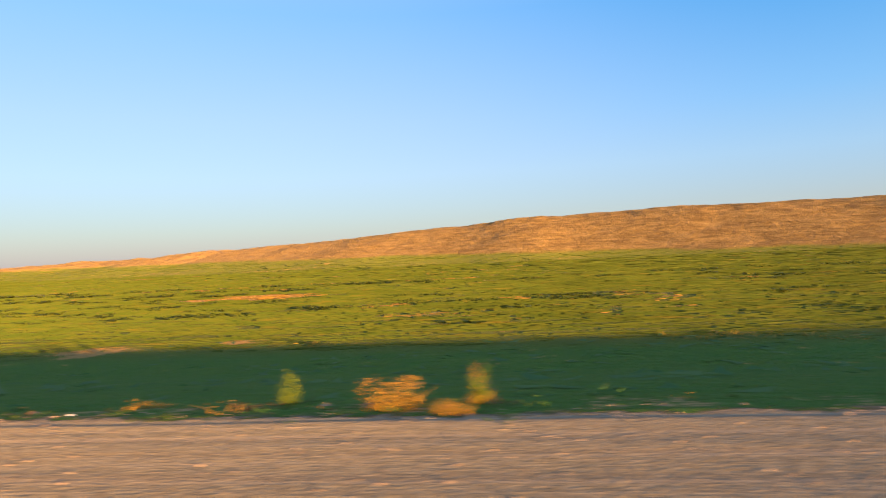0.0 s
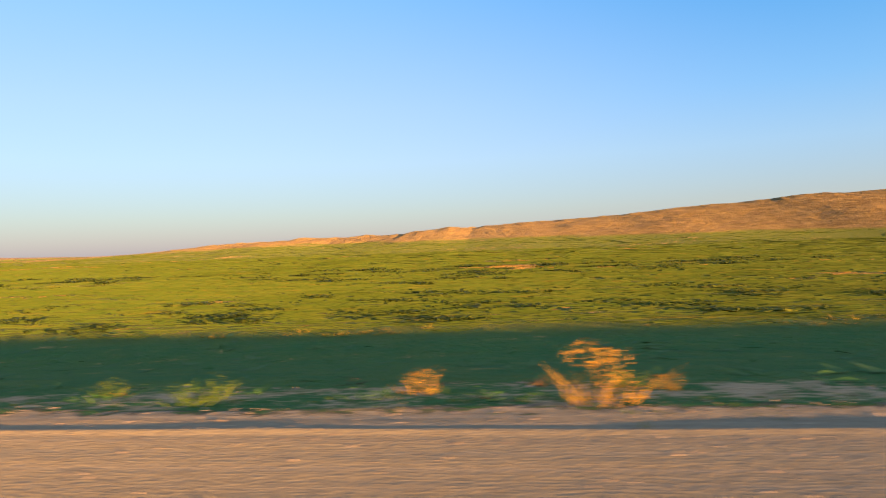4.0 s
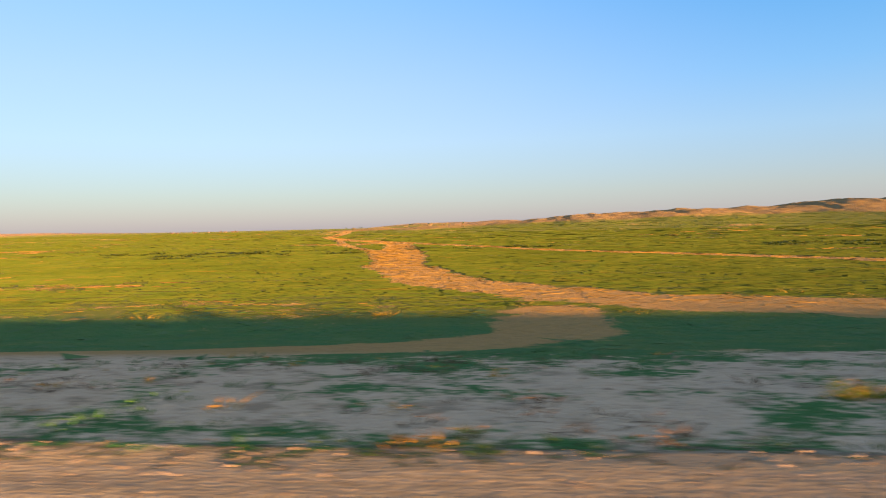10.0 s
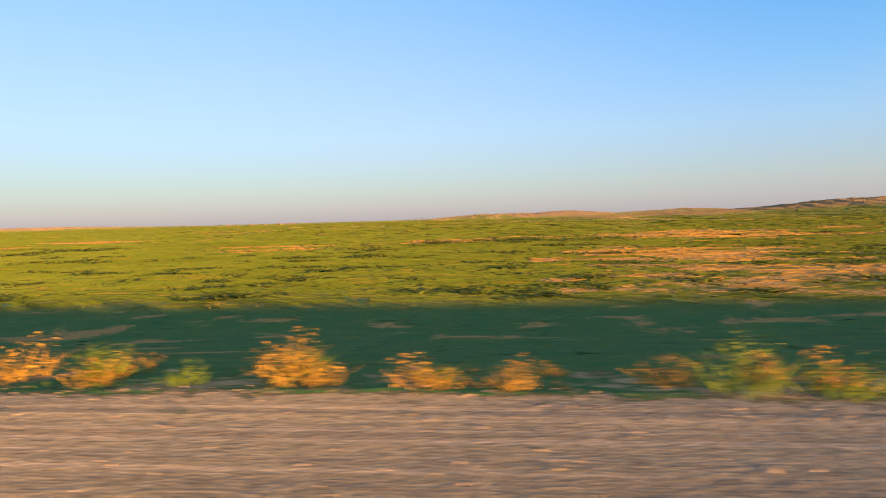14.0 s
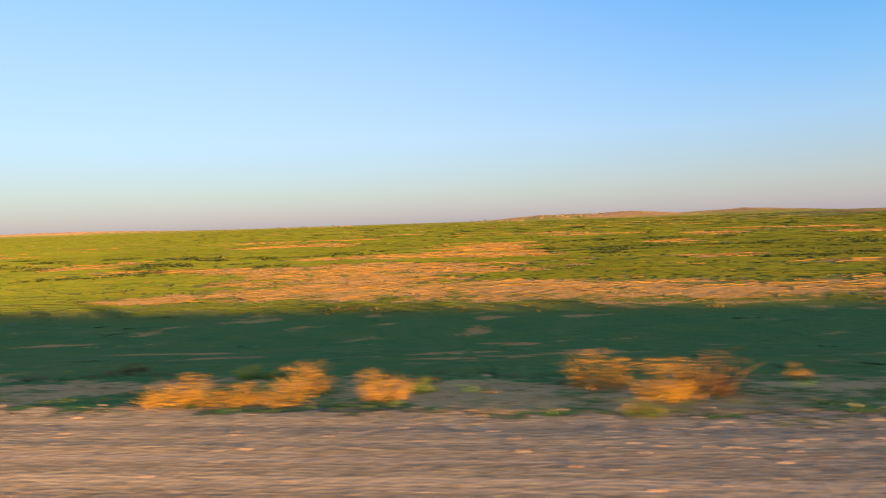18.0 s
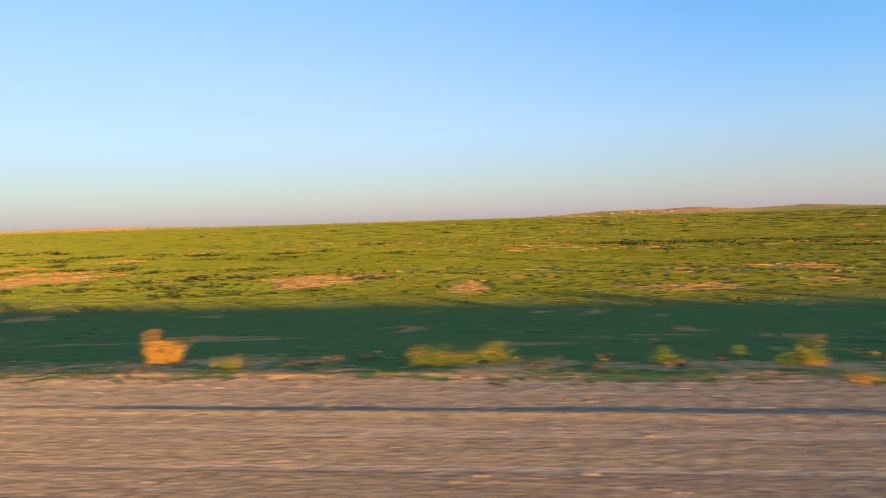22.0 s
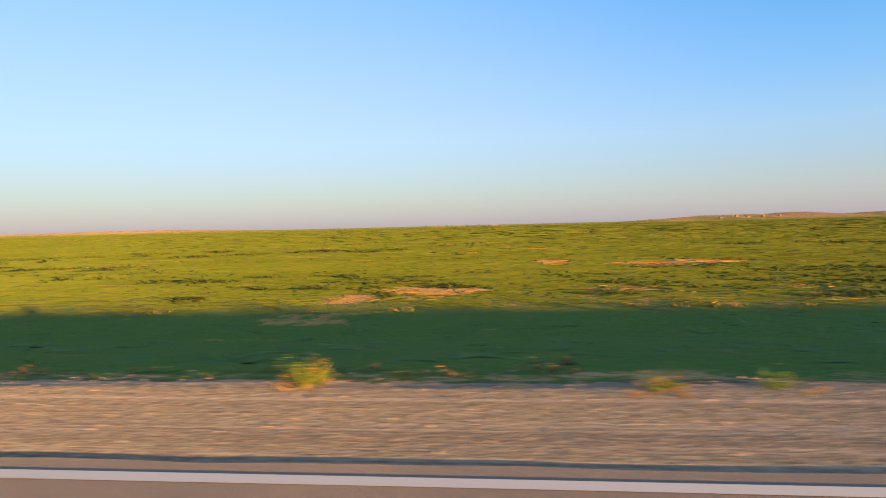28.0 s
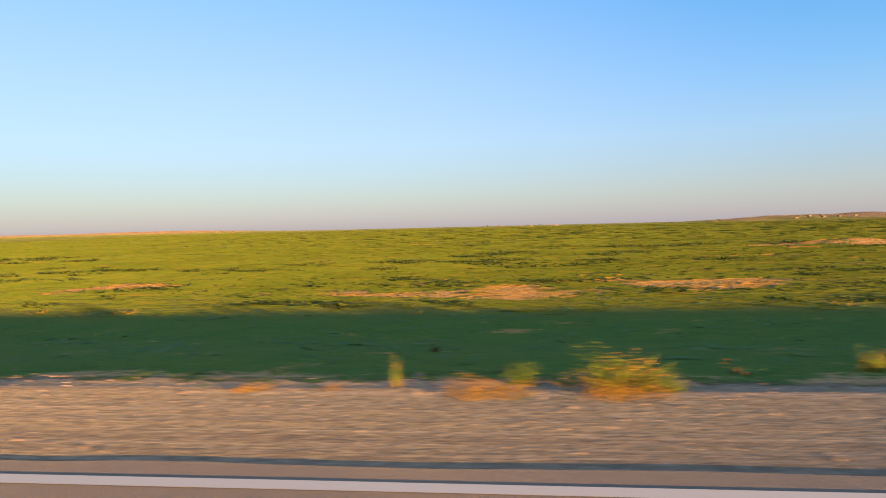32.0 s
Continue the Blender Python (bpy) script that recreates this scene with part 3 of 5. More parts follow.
def build_ground():
    xs = np.concatenate([-1060 - spread(0, 3400, 40)[::-1][:-1], np.arange(-1060, 120, 0.7), 120 + spread(0, 3400, 40)])
    ys = np.concatenate([-spread(8, 3500, 14)[::-1], np.arange(-7, 2.7, 1.2), np.arange(2.7, 3.0, 0.15), np.arange(3.0, 5.7, 0.04), np.arange(5.7, 7.0, 0.15), np.arange(7, 20, 0.4),
                         np.arange(20, 60, 1.0), np.arange(60, 140, 3.0), np.arange(140, 350, 2.1), 350 + spread(0, 4100, 52), np.arange(1960, 2200, 24)])
    ys = np.unique(ys)
    gx, gy = np.meshgrid(xs, ys)
    gz = ground_z(gx, gy)
    n, k = len(xs), len(ys)
    verts = np.stack([gx.ravel(), gy.ravel(), gz.ravel()], 1)
    i = (np.arange(k - 1)[:, None] * n + np.arange(n - 1)[None]).ravel()
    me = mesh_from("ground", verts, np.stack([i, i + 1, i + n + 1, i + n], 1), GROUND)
    e = verge_edge(gx)
    gravel = 1 - smooth(gy, e - 0.55, e + 0.35 + 0.9 * np.exp(-((gx + 258) / 26.0) ** 2))
    gravel = gravel * smooth(gy, -9.5, -8.3)
    tall = hill_height(gx, gy)
    dune = np.maximum(smooth(gy, 900, 1000), 0.65 * smooth(-gx, 0, 150))
    hill = np.where(gy > 900, smooth(tall + 2.5 * fbm(gx / 40.0, gy / 40.0, 3, 99), np.where(gy > 1500, 2.0, np.where(gx < -190, 2.5, 5.0)), np.where(gy > 1500, 4.0, np.where(gx < -190, 4.5, 7.0))), smooth(tall + 1.1 * fbm(gx / 14.0, gy / 9.0, 4, 101), grass_line(gx), grass_line(gx) + 1.2))
    dirt = verge_dirt(gx, gy)
    bare = np.clip(bare_soil(gx, gy) + dirt, 0, 1)
    dust = np.maximum(smooth(dirt, 0.05, 0.4) * np.interp(-gx, [0, 40, 120, 150, 205, 216, 234, 244, 262, 276, 300, 330, 500, 560, 900], [0.3, 0.7, 0.6, 0.35, 0.5, 1.0, 0.9, 0.5, 0.6, 1.0, 1.0, 0.4, 0.3, 0.3, 0.35]), gravel * np.interp(-gx, [10, 45, 100, 150, 290, 330], [0.35, 0.9, 0.9, 0.5, 0.4, 0.0]))
    # follows the far edge of the bank's shadow, for the painted sunlit tone
    plain = smooth(gy, 15.5, 18.5)
    # the last mask greys hills with distance: painted haze
    for key, v in (("dust", dust), ("plain", plain), ("lush", np.interp(-gx, [0, 35, 60, 740, 790], [1.0, 1.0, 0.0, 0.0, 1.0])), ("gravel", gravel), ("hill", hill), ("bare", bare), ("dune", dune), ("haze_tint", 0.55 * smooth(gy, 900, 1000) + 0.45 * smooth(gy, 1500, 1900))):
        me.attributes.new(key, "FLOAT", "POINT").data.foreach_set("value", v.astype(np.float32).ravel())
    return tagged(new("ground", me), "green grass plain with bare earth patches and brown hills", "ground", kind="structure")


build_ground()


def build_road():
    xs = np.arange(-1060, 120, 0.4)
    edge = 3.02 + 0.035 * fbm(xs / 0.8, xs * 0, 3, 41)
    rows = [(-7.2 + xs * 0, -0.12), (-7.1 + xs * 0, -0.03), (-2.0 + xs * 0, 0.0), (edge - 0.05, 0.0), (edge, -0.03), (edge + 0.01, -0.14)]
    verts = np.concatenate([np.stack([xs, y, xs * 0 + z], 1) for y, z in rows])
    n = len(xs)
    i = (np.arange(len(rows) - 1)[:, None] * n + np.arange(n - 1)[None]).ravel()
    road = new("road", mesh_from("road", verts, np.stack([i, i + 1, i + n + 1, i + n], 1), ASPHALT, False))
    tagged(road, "worn grey asphalt road with a ragged edge", "road", kind="structure")
    middle = np.interp(-xs, [600, 640, 672, 784, 868], [2.85, 2.83, 2.81, 2.76, 2.72])
    y0, y1 = middle - 0.05 + 0.006 * fbm(xs / 2, xs * 0, 2, 43), middle + 0.05 + 0.006 * fbm(xs / 2, xs * 0, 2, 44)
    verts = np.concatenate([np.stack([xs, y, xs * 0 + 0.004], 1) for y in (y0, y1)])
    i = np.arange(n - 1)
    line = new("road_line", mesh_from("road_line", verts, np.stack([i, i + 1, i + n + 1, i + n], 1), LINE, False))
    tagged(line, "worn white painted edge line on the asphalt", "road line", kind="structure")


build_road()


# ---- plants, stones and litter ----
rng = np.random.default_rng(7)


def blades(n, spread_r, h_lo, h_hi, width, lean, seed):
    """Tapering bent blades that rise from a disc: verts and triangles for a plant of about unit size."""
    r = np.random.default_rng(seed)
    a, d = r.uniform(0, 2 * np.pi, n), spread_r * np.sqrt(r.uniform(0, 1, n))
    base = np.stack([d * np.cos(a), d * np.sin(a), np.zeros(n)], 1)
    out = a + r.normal(0, 0.9, n)
    tilt = lean * r.uniform(0.2, 1.0, n) * (0.3 + d / max(spread_r, 1e-6))
    h = r.uniform(h_lo, h_hi, n)
    way_out = np.stack([np.cos(out) * tilt, np.sin(out) * tilt, np.ones(n)], 1)
    mid = base + way_out * (h * 0.55)[:, None]
    top = mid + (way_out * [1.9, 1.9, 0.8]) * (h * 0.45)[:, None]
    side_a = r.uniform(0, np.pi, n)
    side = np.stack([np.cos(side_a), np.sin(side_a), np.zeros(n)], 1) * (width * r.uniform(0.6, 1.4, n))[:, None]
    v = np.stack([base - side * 0.6, base + side * 0.6, mid + side, mid - side, top], 1).reshape(-1, 3)
    k = (np.arange(n) * 5)[:, None]
    f = np.concatenate([k + [0, 1, 2], k + [0, 2, 3], k + [3, 2, 4]])
    return v, f


def flakes(n, seed, size, lo=0.1):
    """Small leaves and seed heads gathered in the uneven lobes of a low crown."""
    r = np.random.default_rng(seed)
    m = 8
    turn_to = r.uniform(0, 2 * np.pi, m)
    out, wide = 0.30 * np.sqrt(r.uniform(0, 1, m)), r.uniform(0.13, 0.27, m)
    up = np.clip(r.uniform(0.18, 0.80, m) - 0.5 * out, 0.15, None)
    lobe = r.integers(0, m, n)
    ball = r.normal(0, 1, (n, 3))
    ball *= (r.uniform(0.1, 1, n) ** 0.4 / np.linalg.norm(ball, axis=1))[:, None]
    c = np.stack([out * np.cos(turn_to), out * np.sin(turn_to), up], 1)[lobe] + ball * wide[lobe][:, None] * [1.0, 1.0, 0.85]
    c[:, 2] = np.abs(c[:, 2] - lo * 0.5) + lo * 0.5
    c *= [0.5 / np.percentile(np.abs(c[:, 0]), 98), 0.5 / np.percentile(np.abs(c[:, 1]), 98), 1.0 / np.percentile(c[:, 2], 98)]
    p, q = r.normal(0, 1, (n, 3)), r.normal(0, 1, (n, 3))
    p /= np.linalg.norm(p, axis=1)[:, None]
    q /= np.linalg.norm(q, axis=1)[:, None]
    s = (size * r.uniform(0.6, 1.5, n))[:, None]
    v = np.stack([c - p * s, c + q * s * 0.5, c + p * s, c - q * s * 0.5], 1).reshape(-1, 3)
    k = (np.arange(n) * 4)[:, None]
    return v, np.concatenate([k + [0, 1, 2], k + [0, 2, 3]])


def joined(*pieces):
    vs, fs, at = [], [], 0
    for v, f in pieces:
        vs.append(v)
        fs.append(f + at)
        at += len(v)
    return np.concatenate(vs), np.concatenate(fs)


def part(name, vf, material, parent, label=""):
    """Links a mesh as one part under a thing."""
    ob = new(name, vf if isinstance(vf, bpy.types.Mesh) else mesh_from(name, vf[0], vf[1], material, False))
    ob.parent = parent
    if label:
        tagged(ob, label)
    return ob


DRY, GREEN, MIXED, BRUSH, TUFT, SCRAP = range(6)
KINDS = {
    DRY: ("dry_shrub", "sun-bleached orange dry shrub on the road verge", "shrub", "dry shrubs on the verge"),
    GREEN: ("green_weed", "leafy yellow-green weed growing on the road verge", "weed", "green weeds on the verge"),
    MIXED: ("flowering_weed", "green weed with dry straw round its foot", "weed", "half-dry weeds on the verge"),
    BRUSH: ("thorn_brush", "brown leafless thorn brush on the verge", "brush", "thorn brush on the verge"),
    TUFT: ("grass_tuft", "dark green tuft of coarse grass", "grass tuft", "grass tufts on the bank"),
}


def plant_parts(kind, seed):
    """The parts of one plant, in a box about one wide and one high: name, mesh data and material."""
    if kind == DRY:
        return [("straw", joined(blades(60, 0.36, 0.40, 0.90, 0.008, 0.50, seed), blades(50, 0.45, 0.15, 0.4, 0.010, 0.6, seed + 50)), STRAW),
                ("fluff", flakes(1150, seed + 1, 0.024, 0.03), STRAW)]
    if kind == GREEN:
        return [("stalk", blades(26, 0.22, 0.5, 1.0, 0.008, 0.4, seed), LEAF), ("foliage", joined(blades(50, 0.42, 0.25, 0.7, 0.012, 0.5, seed + 9), flakes(760, seed + 2, 0.030, 0.05)), LEAF)]
    if kind == MIXED:
        return [("straw", joined(blades(70, 0.48, 0.15, 0.5, 0.010, 0.6, seed), flakes(560, seed + 4, 0.022, 0.02)), STRAW),
                ("foliage", joined(blades(40, 0.30, 0.4, 0.95, 0.018, 0.45, seed + 9), flakes(620, seed + 2, 0.027, 0.25)), LEAF)]
    if kind == BRUSH:
        return [("brushwood", blades(110, 0.36, 0.4, 0.95, 0.012, 0.8, seed), TWIG), ("thicket", flakes(520, seed + 3, 0.026, 0.1), TWIG)]
    return [("grass", joined(blades(110, 0.42, 0.3, 0.95, 0.012, 0.7, seed), flakes(360, seed + 3, 0.034, 0.02)), DARK_LEAF)]


STOCK = {}
for kind_no, (kind_name, *_rest) in KINDS.items():
    STOCK[kind_no] = []
    for variant in range(4):
        STOCK[kind_no].append([(n, mesh_from(kind_name + "_" + n, v, f, m, False)) for n, (v, f), m in plant_parts(kind_no, 100 * kind_no + 11 * variant + 3)])


def scrap_mesh(seed):
    """A crumpled scrap of plastic."""
    r = np.random.default_rng(seed)
    n = 7
    g = np.stack(np.meshgrid(np.linspace(-0.5, 0.5, n), np.linspace(-0.4, 0.4, n)), -1).reshape(-1, 2)
    v = np.concatenate([g + r.normal(0, 0.05, g.shape), (0.5 * np.exp(-4 * (g ** 2).sum(1)) + r.normal(0, 0.13, len(g))).clip(0)[:, None]], 1)
    i = (np.arange(n - 1)[:, None] * n + np.arange(n - 1)[None]).ravel()
    top = np.stack([i, i + 1, i + n + 1, i + n], 1)
    under = v - [0, 0, 0.02]
    return mesh_from("litter_scrap", np.concatenate([v, under]), np.concatenate([top, top[:, ::-1] + len(v)]), PAPER, False)


SCRAPS = [scrap_mesh(5), scrap_mesh(6)]
count = 0


def grow(x0, plants):
    """Plants one stretch of the verge: x from x0, y, width, height, kind."""
    global count
    for dx, y, w, h, kind in plants:
        count += 1
        x = x0 + dx
        z = float(ground_z(x, y))
        m = Matrix.LocRotScale((x, y, z - 0.02), Euler((0, 0, (count * 2.4) % 6.28)), (w * 1.05, w * 1.05, h))
        if kind == SCRAP:
            ob = new("litter_scrap", SCRAPS[count % 2])
            tagged(ob, "crumpled white plastic scrap lying on the verge", "litter", "litter on the verge")
        else:
            name, label, category, group = KINDS[kind]
            ob = new(name)
            tagged(ob, label, category, group)
            for n, me in STOCK[kind][count % 4]:
                tagged(part(n, me, None, ob), kind="stuff")
        ob.matrix_basis = m


grow(0, [(-1.02, 5.69, 0.51, 0.27, DRY), (-2.08, 6.10, 0.20, 0.32, GREEN), (-0.35, 5.99, 0.19, 0.35, MIXED), (-0.53, 5.39, 0.30, 0.14, DRY), (-3.44, 6.01, 0.19, 0.08, DRY), (-3.28, 6.07, 0.19, 0.06, DRY), (-3.74, 5.50, 0.08, 0.06, SCRAP)])
grow(-28, [(-1.55, 4.82, 0.31, 0.25, MIXED), (-4.55, 7.32, 0.36, 0.14, GREEN), (-4.26, 7.38, 0.36, 0.09, GREEN), (-1.05, 11.71, 0.60, 0.26, MIXED), (-1.12, 5.11, 0.16, 0.09, TUFT), (0.09, 4.79, 0.14, 0.06, DRY), (0.21, 4.85, 0.14, 0.04, DRY), (2.92, 7.28, 0.26, 0.12, GREEN), (3.14, 7.34, 0.26, 0.08, GREEN), (3.35, 7.40, 0.26, 0.09, GREEN), (3.56, 7.28, 0.26, 0.11, GREEN)])
grow(-56, [(1.72, 7.34, 0.64, 0.40, DRY), (1.00, 5.73, 0.24, 0.14, DRY), (2.33, 6.82, 0.29, 0.17, DRY), (3.17, 6.74, 0.18, 0.11, DRY), (2.01, 6.71, 0.16, 0.11, DRY), (-2.42, 6.49, 0.21, 0.09, GREEN), (-2.26, 6.55, 0.21, 0.06, GREEN), (-1.47, 6.92, 0.23, 0.15, TUFT), (-4.28, 14.43, 0.76, 0.33, TUFT), (-0.80, 11.82, 0.90, 0.37, TUFT), (6.30, 14.08, 0.40, 0.21, TUFT), (-10.55, 12.85, 0.42, 0.23, TUFT), (-0.36, 6.13, 0.25, 0.13, BRUSH), (-0.16, 6.19, 0.25, 0.09, BRUSH), (-2.15, 4.84, 0.12, 0.06, DRY), (-9.81, 14.95, 1.10, 0.43, MIXED)])
grow(-84, [(0.87, 5.22, 0.36, 0.25, DRY), (0.49, 6.00, 0.33, 0.17, BRUSH), (-2.16, 6.02, 0.30, 0.19, GREEN), (-2.00, 5.20, 0.14, 0.06, DRY), (-1.89, 5.26, 0.14, 0.04, DRY), (2.75, 7.41, 0.23, 0.15, TUFT), (4.47, 9.84, 0.39, 0.16, TUFT), (-2.95, 14.24, 0.50, 0.20, TUFT), (-4.55, 14.46, 0.77, 0.34, TUFT), (-1.61, 14.60, 0.63, 0.26, TUFT), (-0.00, 8.20, 0.41, 0.18, TUFT)])
grow(-98, [(1.30, 5.40, 0.42, 0.26, DRY), (-3.20, 7.10, 0.35, 0.18, TUFT)])
grow(-154, [(-2.46, 5.84, 0.20, 0.15, DRY), (-1.59, 4.50, 0.25, 0.14, DRY), (-1.38, 4.56, 0.25, 0.09, DRY), (2.17, 5.27, 0.22, 0.09, DRY), (2.35, 5.33, 0.22, 0.06, DRY), (0.78, 6.51, 0.31, 0.10, TUFT), (1.74, 7.78, 0.44, 0.13, TUFT)])
grow(-168, [(-0.30, 5.82, 0.44, 0.27, DRY), (-0.90, 6.19, 0.33, 0.24, DRY), (-2.31, 6.29, 0.48, 0.19, BRUSH), (1.15, 6.63, 0.21, 0.14, DRY), (2.00, 6.47, 0.30, 0.21, DRY), (2.99, 11.28, 0.46, 0.19, BRUSH), (4.60, 11.73, 0.53, 0.30, DRY), (5.03, 11.79, 0.53, 0.21, DRY), (2.82, 6.02, 0.36, 0.24, DRY), (0.42, 6.55, 0.42, 0.17, BRUSH), (-3.80, 5.28, 0.23, 0.17, TUFT), (0.34, 4.51, 0.11, 0.06, DRY), (0.42, 4.57, 0.11, 0.04, DRY), (-2.96, 7.12, 0.37, 0.16, DRY), (-1.98, 7.40, 0.25, 0.12, TUFT)])
grow(-196, [(-2.55, 5.91, 0.66, 0.29, DRY), (-2.02, 5.97, 0.66, 0.20, DRY), (-2.12, 6.69, 0.45, 0.24, DRY), (-1.29, 5.88, 0.48, 0.20, MIXED), (-0.04, 6.53, 0.42, 0.19, TUFT), (0.56, 5.75, 0.43, 0.26, MIXED), (0.90, 5.81, 0.43, 0.18, MIXED), (0.28, 5.14, 0.20, 0.11, DRY), (0.45, 5.20, 0.20, 0.07, DRY), (0.61, 5.26, 0.20, 0.09, DRY), (-4.51, 13.26, 0.35, 0.31, BRUSH), (-8.69, 13.31, 0.61, 0.26, TUFT), (3.79, 11.68, 0.47, 0.25, TUFT), (2.94, 8.05, 0.25, 0.13, TUFT), (0.93, 5.21, 0.20, 0.09, GREEN), (1.09, 5.27, 0.20, 0.06, GREEN), (1.25, 5.33, 0.20, 0.07, GREEN)])
grow(-224, [(-6.48, 9.04, 0.90, 0.52, BRUSH), (-6.58, 10.59, 0.57, 0.40, DRY), (-2.82, 7.23, 0.56, 0.33, DRY), (-2.02, 6.09, 0.51, 0.21, DRY), (-1.60, 6.48, 0.32, 0.17, DRY), (-2.31, 10.72, 0.83, 0.39, MIXED), (-1.00, 6.71, 0.31, 0.15, DRY), (-0.75, 6.77, 0.31, 0.10, DRY), (-0.40, 8.49, 0.35, 0.26, DRY), (0.28, 6.08, 0.29, 0.15, DRY), (0.16, 8.29, 0.27, 0.14, DRY), (1.80, 7.88, 0.35, 0.17, DRY), (3.60, 13.78, 0.57, 0.14, TUFT), (4.13, 11.37, 0.55, 0.19, TUFT), (3.14, 7.37, 0.23, 0.11, TUFT), (6.89, 13.57, 0.43, 0.25, TUFT), (1.12, 6.67, 0.32, 0.08, TUFT), (-3.71, 8.27, 0.29, 0.30, TUFT), (-0.65, 7.07, 0.23, 0.12, MIXED)])
grow(-238, [(-4.94, 7.92, 0.56, 0.33, DRY), (-1.56, 7.25, 0.67, 0.29, DRY), (-0.01, 10.21, 0.30, 0.18, DRY), (1.81, 7.13, 0.40, 0.18, DRY), (3.13, 6.72, 0.87, 0.59, DRY), (1.77, 8.11, 0.26, 0.17, TUFT), (1.90, 15.63, 0.53, 0.17, TUFT)])
grow(-252, [(-1.02, 5.22, 0.34, 0.20, DRY), (-0.55, 5.25, 0.23, 0.11, MIXED), (-0.37, 5.31, 0.23, 0.08, MIXED), (-0.18, 5.37, 0.23, 0.09, MIXED), (0.17, 5.23, 0.25, 0.11, DRY), (0.58, 5.26, 0.33, 0.19, DRY), (1.89, 5.67, 0.28, 0.16, GREEN), (2.02, 5.15, 0.22, 0.10, GREEN), (2.20, 5.21, 0.22, 0.07, GREEN), (-2.29, 5.27, 0.22, 0.14, MIXED), (-3.92, 6.19, 0.32, 0.20, TUFT), (0.98, 5.91, 0.37, 0.12, TUFT), (-2.44, 4.68, 0.15, 0.06, DRY), (-2.32, 4.74, 0.15, 0.04, DRY), (-2.48, 6.66, 0.11, 0.15, BRUSH), (3.01, 12.90, 0.27, 0.09, TUFT), (-3.54, 6.18, 0.21, 0.08, TUFT)])
grow(-266, [(-1.11, 5.43, 0.13, 0.06, DRY), (-0.90, 5.49, 0.22, 0.05, SCRAP), (-3.26, 4.88, 0.25, 0.07, TUFT), (-0.30, 13.95, 0.84, 0.18, TUFT), (-1.07, 13.20, 0.45, 0.21, TUFT)])
grow(-280, [(2.43, 5.58, 0.29, 0.16, MIXED), (2.66, 5.64, 0.29, 0.11, MIXED), (-0.32, 4.17, 0.16, 0.08, TUFT)])
grow(-308, [(-1.88, 4.50, 0.26, 0.14, DRY), (-1.67, 4.56, 0.26, 0.10, DRY), (-1.93, 4.92, 0.22, 0.11, MIXED), (-0.40, 5.10, 0.31, 0.13, DRY), (0.16, 4.54, 0.25, 0.13, DRY), (0.54, 4.89, 0.15, 0.09, MIXED), (-2.49, 4.84, 0.20, 0.11, GREEN), (2.74, 15.34, 0.26, 0.16, TUFT), (-2.71, 4.71, 0.44, 0.15, TUFT), (2.16, 4.81, 0.21, 0.09, TUFT), (1.10, 4.22, 0.31, 0.08, TUFT)])
grow(-336, [(-1.43, 4.58, 0.26, 0.20, MIXED), (-0.26, 4.33, 0.45, 0.21, DRY), (0.11, 4.39, 0.45, 0.15, DRY), (0.47, 4.45, 0.45, 0.17, DRY), (0.51, 5.00, 0.47, 0.22, MIXED), (-0.18, 5.94, 0.34, 0.15, GREEN), (1.96, 4.64, 0.28, 0.15, MIXED), (2.18, 4.70, 0.28, 0.10, MIXED), (-2.56, 5.97, 0.20, 0.11, GREEN), (-0.60, 4.77, 0.23, 0.10, DRY), (0.11, 7.72, 0.13, 0.04, SCRAP), (-3.22, 4.81, 0.41, 0.13, TUFT), (-3.42, 5.71, 0.39, 0.13, TUFT)])
grow(-364, [(-1.97, 5.19, 0.35, 0.16, MIXED), (-1.17, 5.36, 0.15, 0.06, GREEN), (0.47, 5.17, 0.16, 0.11, MIXED), (1.07, 4.68, 0.28, 0.15, MIXED), (2.82, 6.30, 0.27, 0.13, GREEN), (1.24, 4.46, 0.11, 0.05, GREEN), (1.33, 4.52, 0.11, 0.04, GREEN), (1.03, 4.56, 0.13, 0.07, DRY), (1.14, 4.62, 0.13, 0.05, DRY), (2.33, 6.07, 0.37, 0.10, TUFT), (-0.21, 5.51, 0.31, 0.07, TUFT)])
grow(-448, [(-1.29, 5.00, 0.65, 0.28, DRY), (-1.70, 4.75, 0.47, 0.25, DRY), (-0.78, 5.14, 0.37, 0.20, MIXED), (-1.37, 4.59, 0.22, 0.18, MIXED), (-1.58, 3.71, 0.28, 0.16, MIXED), (-1.36, 3.77, 0.28, 0.11, MIXED), (0.03, 5.03, 0.33, 0.17, DRY), (0.29, 5.09, 0.33, 0.12, DRY), (-0.48, 5.70, 0.17, 0.09, DRY), (-0.34, 5.76, 0.17, 0.06, DRY), (0.55, 5.59, 0.28, 0.12, DRY), (0.78, 5.65, 0.28, 0.08, DRY), (1.79, 4.77, 0.34, 0.17, DRY), (2.06, 4.83, 0.34, 0.12, DRY), (2.99, 6.93, 0.38, 0.11, TUFT), (2.18, 4.74, 0.21, 0.16, DRY), (-2.11, 4.93, 0.25, 0.21, MIXED), (-3.01, 4.83, 0.53, 0.17, TUFT)])
